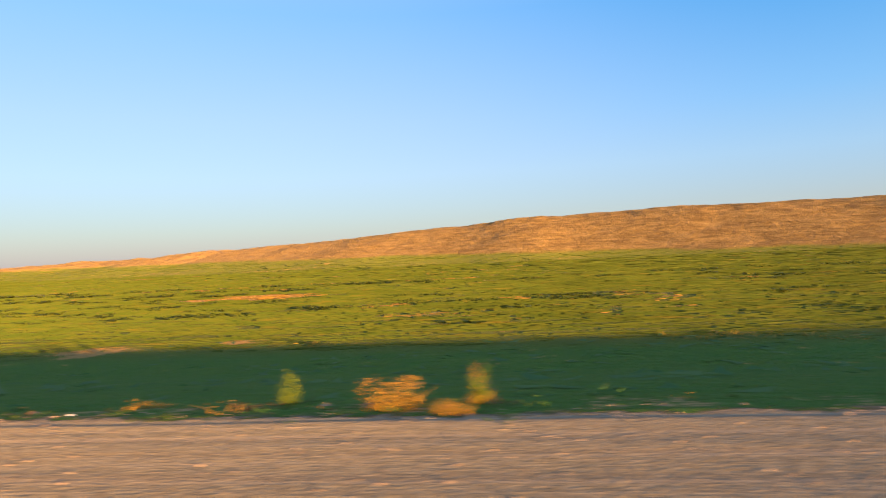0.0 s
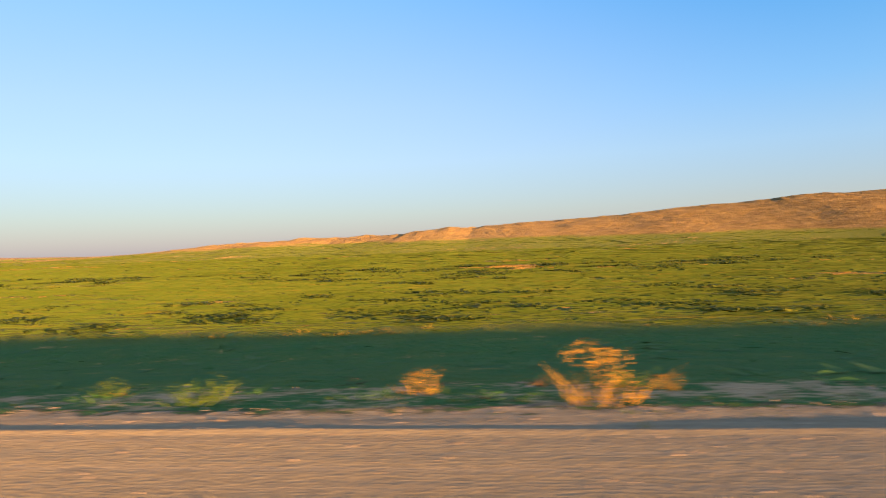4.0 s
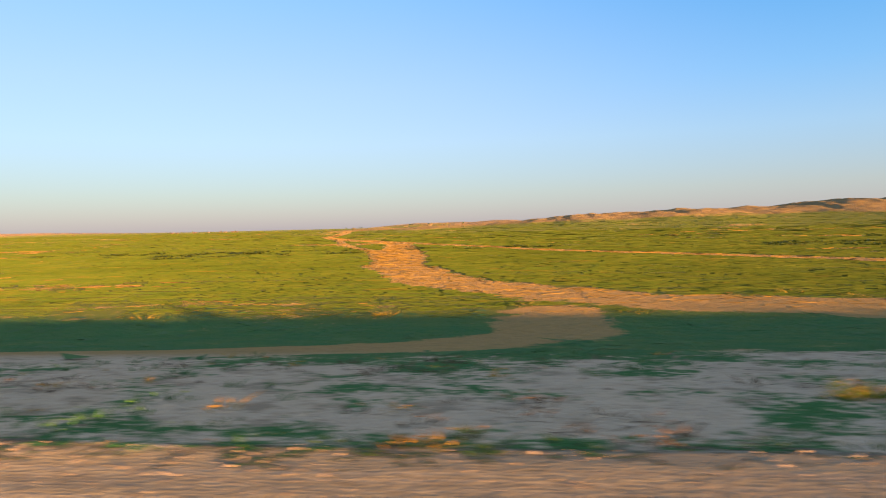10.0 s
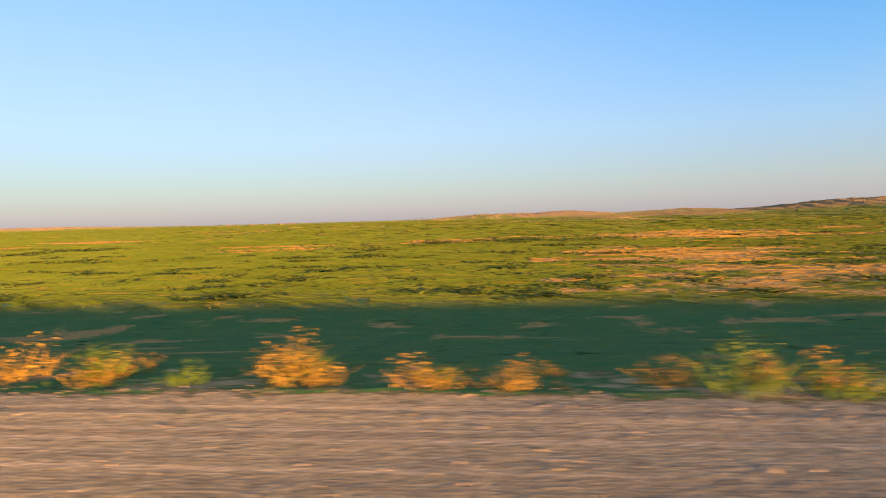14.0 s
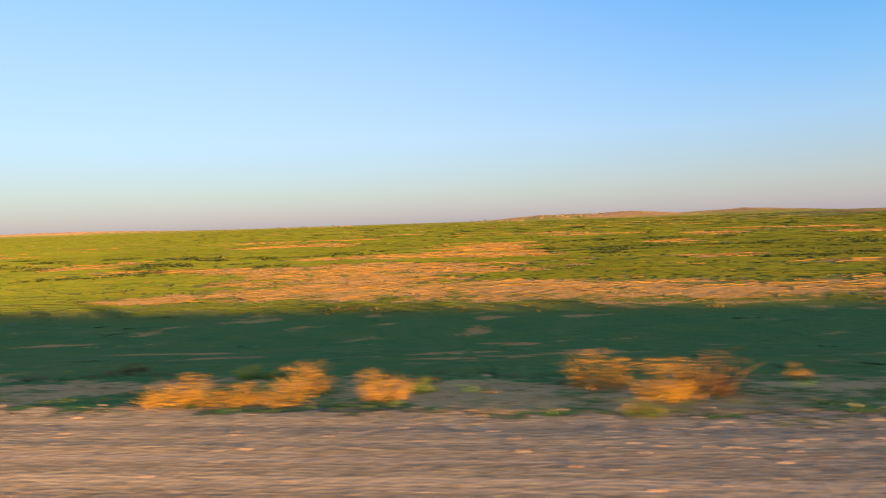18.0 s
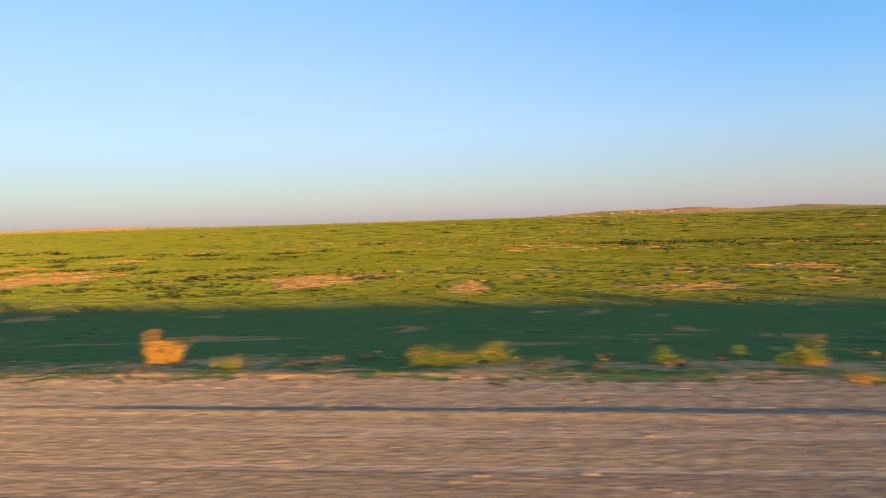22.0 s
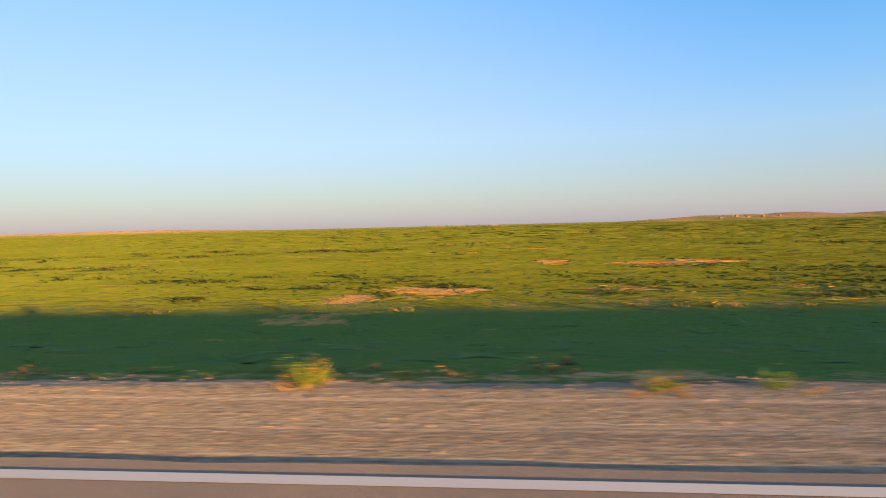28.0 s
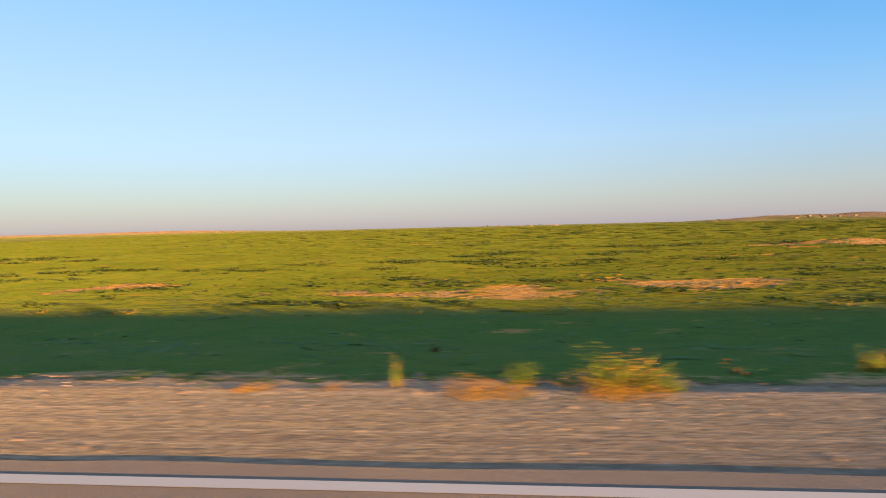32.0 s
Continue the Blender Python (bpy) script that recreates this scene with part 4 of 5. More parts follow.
grow(-476, [(-2.18, 4.59, 0.26, 0.12, GREEN), (-1.97, 4.65, 0.26, 0.08, GREEN), (-1.76, 4.71, 0.26, 0.10, GREEN), (-1.55, 4.59, 0.26, 0.11, GREEN), (-0.81, 4.55, 0.18, 0.15, MIXED), (-0.44, 4.67, 0.26, 0.19, MIXED), (0.20, 4.48, 0.31, 0.13, MIXED), (0.59, 5.43, 0.32, 0.22, GREEN), (0.78, 4.85, 0.34, 0.14, GREEN), (1.49, 4.65, 0.31, 0.15, GREEN), (1.90, 4.56, 0.30, 0.18, GREEN), (-2.51, 4.66, 0.31, 0.12, MIXED), (-3.86, 5.20, 0.36, 0.12, TUFT)])
grow(-504, [(-2.36, 4.67, 0.42, 0.21, DRY), (-2.02, 4.73, 0.42, 0.14, DRY), (-1.68, 4.79, 0.42, 0.16, DRY), (-1.60, 5.20, 0.39, 0.23, DRY), (-0.94, 4.87, 0.35, 0.23, DRY), (-0.71, 5.18, 0.21, 0.13, GREEN), (0.59, 5.39, 0.51, 0.31, DRY), (0.96, 4.87, 0.41, 0.29, DRY), (1.27, 5.09, 0.43, 0.31, BRUSH), (0.73, 4.44, 0.27, 0.11, MIXED), (2.16, 5.77, 0.20, 0.13, DRY), (-2.43, 5.98, 0.26, 0.13, GREEN), (-2.23, 6.04, 0.26, 0.09, GREEN), (-3.95, 6.69, 0.23, 0.12, TUFT)])
grow(-532, [(-2.16, 5.19, 0.52, 0.27, DRY), (-2.54, 4.77, 0.22, 0.11, DRY), (-2.37, 4.83, 0.22, 0.07, DRY), (-2.19, 4.89, 0.22, 0.08, DRY), (-1.01, 5.21, 0.21, 0.16, MIXED), (-0.79, 5.17, 0.19, 0.20, GREEN), (0.54, 5.14, 0.32, 0.19, MIXED), (0.82, 5.07, 0.35, 0.27, DRY), (1.35, 5.10, 0.23, 0.22, DRY), (0.94, 5.07, 0.20, 0.10, DRY), (1.10, 5.13, 0.20, 0.07, DRY), (1.25, 5.19, 0.20, 0.08, DRY), (2.29, 5.74, 0.30, 0.12, MIXED), (2.53, 5.80, 0.30, 0.08, MIXED), (2.00, 4.39, 0.19, 0.24, DRY), (-0.12, 4.91, 0.70, 0.12, TUFT), (0.32, 6.62, 0.13, 0.07, SCRAP), (-2.62, 14.52, 0.25, 0.13, TUFT)])
grow(-560, [(-0.43, 5.15, 0.44, 0.22, BRUSH), (-0.07, 5.21, 0.44, 0.15, BRUSH), (-2.60, 5.39, 0.57, 0.22, BRUSH), (-2.14, 5.45, 0.57, 0.15, BRUSH), (-2.44, 3.87, 0.30, 0.17, BRUSH), (-2.20, 3.93, 0.30, 0.12, BRUSH), (-0.19, 4.52, 0.24, 0.11, BRUSH), (-0.00, 4.58, 0.24, 0.08, BRUSH), (0.19, 4.64, 0.24, 0.09, BRUSH), (-2.95, 5.20, 0.44, 0.19, BRUSH), (-1.87, 5.79, 0.19, 0.10, TUFT), (-1.05, 5.84, 0.29, 0.13, BRUSH)])
grow(-574, [(-1.38, 4.74, 0.37, 0.20, MIXED), (-1.09, 4.80, 0.37, 0.14, MIXED), (-2.16, 5.01, 0.25, 0.22, DRY), (-1.82, 5.03, 0.25, 0.20, MIXED), (-0.27, 4.93, 0.31, 0.16, MIXED), (0.09, 5.43, 0.39, 0.18, DRY), (0.74, 5.32, 0.42, 0.33, DRY), (1.71, 5.02, 0.27, 0.20, DRY), (1.73, 3.91, 0.20, 0.09, DRY), (0.18, 3.87, 0.14, 0.06, DRY), (0.29, 3.93, 0.14, 0.04, DRY), (0.40, 3.99, 0.14, 0.05, DRY), (-1.46, 6.30, 0.32, 0.14, GREEN), (0.60, 10.75, 0.18, 0.28, BRUSH), (-0.69, 4.54, 0.09, 0.05, DRY), (-0.62, 4.60, 0.09, 0.03, DRY)])
grow(-588, [(-2.24, 5.48, 0.46, 0.22, DRY), (-2.09, 4.88, 0.28, 0.13, MIXED), (-1.30, 4.89, 0.16, 0.10, GREEN), (-1.36, 5.92, 0.22, 0.13, DRY), (-1.19, 5.98, 0.22, 0.09, DRY), (-0.70, 4.80, 0.21, 0.14, MIXED), (0.12, 5.65, 0.20, 0.17, DRY), (0.86, 5.28, 0.31, 0.17, DRY), (1.73, 5.76, 0.24, 0.28, DRY), (2.10, 5.96, 0.21, 0.22, DRY), (-3.23, 5.73, 0.20, 0.10, DRY), (-0.32, 5.37, 0.16, 0.08, GREEN), (-0.19, 5.43, 0.16, 0.06, GREEN), (-0.47, 5.30, 0.11, 0.05, DRY), (-0.38, 5.36, 0.11, 0.03, DRY), (-0.30, 5.42, 0.11, 0.04, DRY), (0.37, 5.76, 0.28, 0.14, TUFT)])
grow(-616, [(-0.76, 5.97, 0.35, 0.18, MIXED), (-0.48, 6.03, 0.35, 0.13, MIXED), (-0.20, 6.09, 0.35, 0.14, MIXED), (-3.28, 6.07, 0.32, 0.33, DRY), (-2.48, 5.68, 0.24, 0.13, MIXED), (1.24, 5.97, 0.26, 0.15, GREEN), (2.02, 6.58, 0.15, 0.11, GREEN), (2.32, 5.89, 0.23, 0.24, MIXED), (2.15, 5.89, 0.23, 0.12, GREEN), (-0.27, 6.78, 0.33, 0.15, GREEN), (2.28, 5.09, 0.14, 0.08, DRY), (2.40, 5.15, 0.14, 0.06, DRY)])
grow(-644, [(-1.05, 4.70, 0.49, 0.19, DRY), (-1.14, 5.77, 0.40, 0.27, GREEN), (-0.75, 5.35, 0.31, 0.15, DRY), (-0.50, 5.41, 0.31, 0.10, DRY), (-0.25, 5.47, 0.31, 0.12, DRY), (-0.62, 6.93, 0.23, 0.13, GREEN), (-0.44, 6.99, 0.23, 0.09, GREEN), (-1.63, 4.92, 0.48, 0.23, BRUSH), (0.53, 5.68, 0.39, 0.20, DRY), (0.84, 5.74, 0.39, 0.14, DRY), (1.77, 5.00, 0.37, 0.15, MIXED), (0.88, 6.45, 0.22, 0.17, GREEN), (0.65, 5.00, 0.10, 0.04, SCRAP)])
grow(-658, [(1.72, 5.08, 0.32, 0.13, DRY), (1.98, 5.14, 0.32, 0.09, DRY), (-2.88, 5.91, 0.24, 0.12, DRY), (-2.68, 5.97, 0.24, 0.08, DRY), (-2.07, 5.10, 0.18, 0.10, MIXED), (-1.93, 5.16, 0.18, 0.07, MIXED), (-0.08, 5.46, 0.24, 0.05, SCRAP), (0.78, 5.14, 0.11, 0.05, SCRAP), (-2.29, 8.64, 0.30, 0.17, BRUSH), (-2.05, 8.70, 0.30, 0.12, BRUSH)])
grow(-672, [(-0.21, 5.25, 0.45, 0.20, DRY), (0.15, 5.31, 0.45, 0.14, DRY), (0.51, 5.37, 0.45, 0.16, DRY), (0.78, 5.37, 0.38, 0.16, GREEN), (-1.73, 6.06, 0.22, 0.11, GREEN), (-3.71, 6.16, 0.23, 0.22, MIXED), (-2.38, 5.15, 0.14, 0.06, GREEN), (0.49, 5.18, 0.17, 0.10, DRY), (0.63, 5.24, 0.17, 0.07, DRY)])
grow(-700, [(-2.05, 5.44, 0.30, 0.19, GREEN), (-1.54, 5.20, 0.43, 0.18, MIXED), (-1.52, 6.02, 0.17, 0.13, GREEN), (-0.63, 5.87, 0.17, 0.10, GREEN), (-0.49, 5.93, 0.17, 0.10, GREEN), (1.19, 5.45, 0.29, 0.17, GREEN), (1.51, 5.28, 0.37, 0.22, GREEN), (1.14, 4.96, 0.27, 0.14, DRY), (1.35, 5.02, 0.27, 0.10, DRY), (1.57, 5.08, 0.27, 0.11, DRY), (-3.74, 5.88, 0.23, 0.11, GREEN), (-2.37, 5.44, 0.26, 0.08, TUFT)])
grow(-784, [(-1.58, 4.53, 0.38, 0.22, MIXED), (0.99, 4.50, 0.31, 0.12, MIXED), (0.76, 4.25, 0.14, 0.06, DRY), (0.87, 4.31, 0.14, 0.04, DRY), (0.98, 4.37, 0.14, 0.04, DRY), (1.09, 4.25, 0.14, 0.05, DRY), (1.75, 4.55, 0.27, 0.11, GREEN), (0.47, 6.05, 0.16, 0.10, BRUSH), (-0.03, 4.49, 0.10, 0.05, GREEN), (0.05, 4.55, 0.10, 0.04, GREEN), (1.88, 4.33, 0.09, 0.05, DRY), (1.96, 4.39, 0.09, 0.03, DRY), (2.03, 4.45, 0.09, 0.04, DRY)])
grow(-812, [(-3.84, 5.68, 0.56, 0.46, BRUSH), (-3.50, 5.42, 0.26, 0.38, DRY), (-3.70, 5.60, 0.40, 0.40, BRUSH), (-1.68, 5.38, 0.27, 0.16, MIXED), (-1.13, 5.43, 0.30, 0.20, GREEN), (2.02, 5.79, 0.16, 0.07, MIXED), (2.15, 5.85, 0.16, 0.05, MIXED)])
grow(-826, [(-0.67, 5.23, 0.22, 0.13, MIXED), (-0.49, 5.29, 0.22, 0.09, MIXED), (0.31, 5.25, 0.23, 0.15, MIXED), (0.88, 4.97, 0.31, 0.27, MIXED), (1.96, 4.94, 0.23, 0.18, GREEN), (0.11, 5.33, 0.14, 0.12, GREEN)])
grow(-840, [(-0.92, 5.31, 0.17, 0.10, MIXED), (-0.52, 5.05, 0.24, 0.12, MIXED), (-0.32, 5.11, 0.24, 0.08, MIXED), (-0.22, 5.27, 0.19, 0.10, MIXED), (0.75, 5.26, 0.23, 0.12, MIXED), (1.11, 5.36, 0.21, 0.09, MIXED), (2.14, 4.86, 0.37, 0.17, DRY), (2.63, 6.50, 0.22, 0.13, GREEN), (2.92, 5.61, 0.28, 0.15, MIXED), (2.21, 4.74, 0.17, 0.09, DRY), (2.35, 4.80, 0.17, 0.06, DRY), (2.48, 4.86, 0.17, 0.07, DRY), (-2.25, 5.54, 0.16, 0.08, GREEN)])
grow(-868, [(-2.38, 5.24, 0.39, 0.18, DRY), (-2.09, 5.42, 0.40, 0.16, GREEN), (-3.11, 6.70, 0.25, 0.17, GREEN), (-3.49, 5.64, 0.11, 0.25, MIXED), (-1.01, 4.14, 0.19, 0.11, DRY), (-0.85, 4.20, 0.19, 0.08, DRY), (0.30, 4.82, 0.15, 0.08, DRY), (0.42, 4.88, 0.15, 0.06, DRY), (-1.94, 4.31, 0.12, 0.03, SCRAP), (-0.22, 4.33, 0.07, 0.03, DRY), (-0.16, 4.39, 0.07, 0.02, DRY), (0.14, 4.49, 0.08, 0.03, DRY), (0.20, 4.55, 0.08, 0.02, DRY)])
grow(-896, [(0.70, 4.61, 0.69, 0.28, MIXED), (0.60, 4.31, 0.34, 0.14, DRY), (0.87, 4.37, 0.34, 0.10, DRY), (0.03, 4.72, 0.25, 0.18, GREEN), (-0.32, 4.29, 0.34, 0.14, DRY), (-0.05, 4.35, 0.34, 0.10, DRY), (-0.89, 4.53, 0.08, 0.24, MIXED), (-1.06, 8.06, 0.11, 0.15, BRUSH), (2.97, 5.66, 0.24, 0.22, MIXED), (1.02, 4.49, 0.27, 0.16, GREEN), (-1.34, 4.44, 0.16, 0.06, DRY), (-1.99, 4.37, 0.16, 0.08, DRY), (-1.87, 4.43, 0.16, 0.06, DRY)])


def scattered(name, places, sizes, sources, material, label, category):
    """Many small plants or stones in one mesh: places (n, 3), sizes (n, 2) for width and height."""
    vs, fs, at = [], [], 0
    turns = rng.uniform(0, 2 * np.pi, len(places))
    pick = rng.integers(0, len(sources), len(places))
    for k, (v, f) in enumerate(sources):
        chosen = np.where(pick == k)[0]
        if not len(chosen):
            continue
        c, s = np.cos(turns[chosen])[:, None], np.sin(turns[chosen])[:, None]
        w, h = sizes[chosen, :1], sizes[chosen, 1:]
        x = (v[None, :, 0] * c - v[None, :, 1] * s) * w + places[chosen, 0:1]
        y = (v[None, :, 0] * s + v[None, :, 1] * c) * w + places[chosen, 1:2]
        z = v[None, :, 2] * h + places[chosen, 2:3]
        vs.append(np.stack([x, y, z], 2).reshape(-1, 3))
        fs.append((f[None] + (np.arange(len(chosen)) * len(v))[:, None, None]).reshape(-1, 3) + at)
        at += len(vs[-1])
    me = mesh_from(name, np.concatenate(vs), np.concatenate(fs), material, False)
    return tagged(new(name, me), label, category, kind="stuff")


def on_ground(x, y, sink=0.0):
    return np.stack([x, y, ground_z(x, y) - sink], 1)


def sprigs(n, seed):
    """A very light tuft: single pointed blades."""
    r = np.random.default_rng(seed)
    a, d = r.uniform(0, 2 * np.pi, n), 0.45 * np.sqrt(r.uniform(0, 1, n))
    c = np.stack([d * np.cos(a), d * np.sin(a), np.zeros(n)], 1)
    b = r.uniform(0, np.pi, n)
    side = np.stack([np.cos(b), np.sin(b), np.zeros(n)], 1) * r.uniform(0.14, 0.30, n)[:, None]
    tip = c + np.stack([r.normal(0, 0.5, n), r.normal(0, 0.5, n), r.uniform(0.3, 0.7, n)], 1)
    return np.stack([c - side, c + side, tip], 1).reshape(-1, 3), np.arange(3 * n).reshape(-1, 3)


# the sward: short grass over the whole plain, coarser with distance
n = 9000
gx, gy = rng.uniform(-1000, 90, n), 6.0 * (20 / 6.0) ** rng.uniform(0, 1, n)
keep = (gy > verge_edge(gx) + 0.8) & (bare_soil(gx, gy) < 0.40 + rng.normal(0, 0.10, n)) & (fbm(gx / 4.0, gy / 4.0, 3, 59) > -0.42)
keep &= (gy < 19.0) & (verge_dirt(gx, gy) < 0.38 + rng.normal(0, 0.10, n))
gx, gy = gx[keep], gy[keep]
size = np.stack([(0.35 + 0.022 * gy) * rng.uniform(0.6, 1.4, len(gx)), (0.030 + 0.0013 * np.minimum(gy, 200)) * rng.uniform(0.5, 1.3, len(gx))], 1)
scattered("sward", on_ground(gx, gy, 0.005), size, [sprigs(4, s) for s in (31, 32, 33, 34, 35, 36)], BANK, "short green spring grass covering the plain", "grass")

def fringes(name, material, soil, label, category):
    """Low ragged crests one behind the other over the open plain: leaning grass, or clods where the soil is bare."""
    vs, fs, at, y = [], [], 0, 17.3
    row = 0
    while y < 800:
        h = (0.030 + 0.0008 * min(y, 150)) * min(1.0, 0.35 + 0.12 * (y - 17.3)) * (0.55 if soil else 1.0)
        step = (0.19 if y < 34 else 0.38 if y < 110 else 0.9) * (1.4 if soil else 1.0)
        x = np.arange(-1010 - 0.45 * y, 60 + 0.6 * y, step)
        x = x + rng.uniform(-0.35, 0.35, len(x)) * step
        gap = max(0.24, 5.0 * h, h * y / 7.5) * (1.5 if soil else 1.0)
        yy = y + gap * (4.0 * fbm(x / (0.9 + 0.03 * y), x * 0 + 7.3 * row, 2, 81) if soil else 3.2 * fbm(x / (1.6 + 0.035 * y), x * 0 + 7.3 * row, 2, 81))
        piece = np.cumsum(rng.uniform(0, 1, len(x)) < (0.25 if soil else 0.05))
        shift = rng.uniform(-1, 1, piece[-1] + 1)
        yy = yy + 0.8 * gap * shift[piece] + 0.26 * step * np.where(np.arange(len(x)) % 2, 1, -1) * rng.uniform(0.4, 1.4, len(x))
        z = ground_z(x, yy)
        tall = np.clip(h * (0.8 + 0.6 * fbm(x / (0.9 + 0.02 * y), x * 0 + row * 3.1, 3, 83)) * rng.uniform(0.82, 1.12, len(x)), 0.01, None)
        low = np.stack([x, yy, z - 0.02], 1)
        high = np.stack([x + rng.normal(0, 0.25, len(x)) * step, yy + 1.0 * (tall + 0.02), z + tall], 1)
        bare = bare_soil(x, yy)
        limit = 0.40 + rng.normal(0, 0.10, len(x)) + 0.22 * fbm(x / (1.2 + 0.02 * y), yy / (0.8 + 0.02 * y), 3, 85)
        ok = (hill_height(x, yy) + 1.1 * fbm(x / 14.0, yy / 9.0, 4, 101) < grass_line(x) + rng.uniform(-0.3, 0.8, len(x))) & (yy > 18.0 + 3.0 * fbm(x / 1.5, yy / 1.5, 3, 89))
        if soil:
            ok &= (bare > limit - 0.06) & (rng.uniform(0, 1, piece[-1] + 1)[piece] > 0.25)
        else:
            thin = fbm(x / (2.0 + 0.06 * y), yy / (1.5 + 0.03 * y), 3, 87)
            ok &= (bare < limit) & (thin > -0.60) & (rng.uniform(0, 1, piece[-1] + 1)[piece] > 0.008)
        i = np.where(ok[:-1] & ok[1:] & (piece[:-1] == piece[1:]))[0]
        used, back = np.unique(np.concatenate([i, i + 1]), return_inverse=True)
        n, k = len(used), len(i)
        a, b = back[:k], back[k:]
        vs.append(np.concatenate([low[used], high[used]]))
        fs.append(np.stack([a, b, b + n, a + n], 1) + at)
        at += 2 * n
        y += gap
        row += 1
    me = mesh_from(name, np.concatenate(vs), np.concatenate(fs), material, True)
    return tagged(new(name, me), label, category, kind="stuff")


fringes("meadow_grass", MEADOW, False, "sunlit yellow-green spring grass standing over the plain", "grass")
fringes("soil_clods", CLODS, True, "crumbly orange-brown clods on the bare soil patches", "soil")

# tufts of grass over the bank and the field, thinning out with distance
n = 700
gx, gy = rng.uniform(-960, 40, n), 5.2 + 11 * rng.uniform(0, 1, n) ** 1.6
keep = (fbm(gx / 7.0, gy / 5.0, 3, 61) > -0.12) & (gy > verge_edge(gx) + 0.5) & (bare_soil(gx, gy) + verge_dirt(gx, gy) < 0.45 + rng.normal(0, 0.08, n))
gx, gy = gx[keep], gy[keep]
far = smooth(gy, 12, 60)
size = np.stack([rng.uniform(0.14, 0.42, len(gx)) * (1 + 0.9 * far), rng.uniform(0.03, 0.075, len(gx)) * (1 + 0.3 * far)], 1)
scattered("field_grass", on_ground(gx, gy, 0.01), size, [blades(13, 0.5, 0.4, 1.0, 0.05, 0.7, s) for s in (1, 2, 3)], BANK, "short green grass growing in clumps over the plain", "grass")

# darker coarse tufts, in low clumps drawn out along the plain
n = 4600
cx, cy = rng.uniform(-1010, 80, n), 19.0 + 48 * rng.uniform(0, 1, n) ** 1.2
crowd = fbm(cx / 28.0, cy / 12.0, 3, 67) + 0.10 * smooth(cx, -330, -100) + 0.10 * smooth(-cx, 640, 720)
keep = (crowd > 0.10) & (bare_soil(cx, cy) < 0.5)
cx, cy = cx[keep], cy[keep]
many = rng.integers(2, 8, len(cx))
gx = np.repeat(cx, many) + rng.normal(0, 1, many.sum()) * np.repeat(rng.uniform(0.2, 0.7, len(cx)) * (1 + 0.012 * cy), many)
gy = np.repeat(cy, many) + rng.normal(0, 0.22, many.sum()) * (1 + 0.01 * np.repeat(cy, many))
size = np.stack([rng.uniform(0.4, 1.1, len(gx)), rng.uniform(0.05, 0.16, len(gx))], 1) * (1 + 0.9 * smooth(gy, 15, 80))[:, None]
scattered("coarse_grass", on_ground(gx, gy, 0.01), size, [joined(blades(6, 0.5, 0.3, 1.0, 0.10, 0.7, s), flakes(8, s, 0.17, 0.05)) for s in (4, 5, 6, 7, 8)], SCRUB, "dark green coarse grass tufts dotted over the plain", "grass")

# dry yellow grass where the trodden strip meets the field
gx = np.concatenate([rng.uniform(-232, -204, 900), rng.uniform(-275, -258, 300), rng.uniform(-950, 30, 1300)])
gy = np.where(np.arange(len(gx)) < 1200, 14.9 + 7.0 * rng.uniform(0, 1, len(gx)) ** 1.5, 17.0 + np.abs(rng.normal(0, 0.8, len(gx))))
keep = (fbm(gx / 4.0, gy / 1.2, 3, 105) > 0.04) & (bare_soil(gx, gy) < 0.6)
gx, gy = gx[keep], gy[keep]
size = np.stack([rng.uniform(0.3, 0.9, len(gx)), rng.uniform(0.05, 0.15, len(gx))], 1)
scattered("dry_field_grass", on_ground(gx, gy, 0.01), size, [joined(blades(16, 0.5, 0.4, 1.0, 0.03, 0.6, s), flakes(14, s, 0.09, 0.05)) for s in (51, 52, 53)], HAY, "dry yellow grass along the edge of the field", "grass")

# weeds along the whole verge between the single plants
PLACED = np.array([-28.0 * t for t in (0, 1, 2, 3, 5.5, 6, 7, 8, 8.5, 9, 9.5, 10, 11, 12, 13, 16, 17, 18, 19, 20, 20.5, 21, 22, 23, 23.5, 24, 25, 28, 29, 29.5, 30, 31, 32)])


def between(x):
    return np.min(np.abs(x[:, None] - PLACED[None] + 0.5), axis=1) > 4.6


for name, material, source, amount, label in (
        ("dry_verge_weeds", STRAW, lambda s: joined(blades(40, 0.38, 0.3, 0.85, 0.009, 0.5, s), flakes(320, s, 0.032, 0.03)), 620, "dry orange weeds along the road verge"),
        ("green_verge_weeds", LEAF, lambda s: joined(blades(40, 0.38, 0.3, 0.9, 0.014, 0.45, s), flakes(240, s, 0.036, 0.05)), 480, "green weeds along the road verge")):
    gx = rng.uniform(-950, 30, amount * 3)
    gy = verge_edge(gx) + np.abs(rng.normal(0.1, 0.5, len(gx)))
    keep = between(gx) & (fbm(gx / 5.0, gx * 0, 2, 71) > -0.15) & (rng.uniform(0, 1, len(gx)) < np.interp(-gx, [140, 160], [0.25, 1.0]))
    gx, gy = gx[keep][:amount], gy[keep][:amount]
    w = rng.uniform(0.15, 0.65, len(gx))
    size = np.stack([w, w * rng.uniform(0.4, 0.75, len(gx))], 1)
    scattered(name, on_ground(gx, gy, 0.02), size, [source(s) for s in (11, 12, 13)], material, label, "weeds")

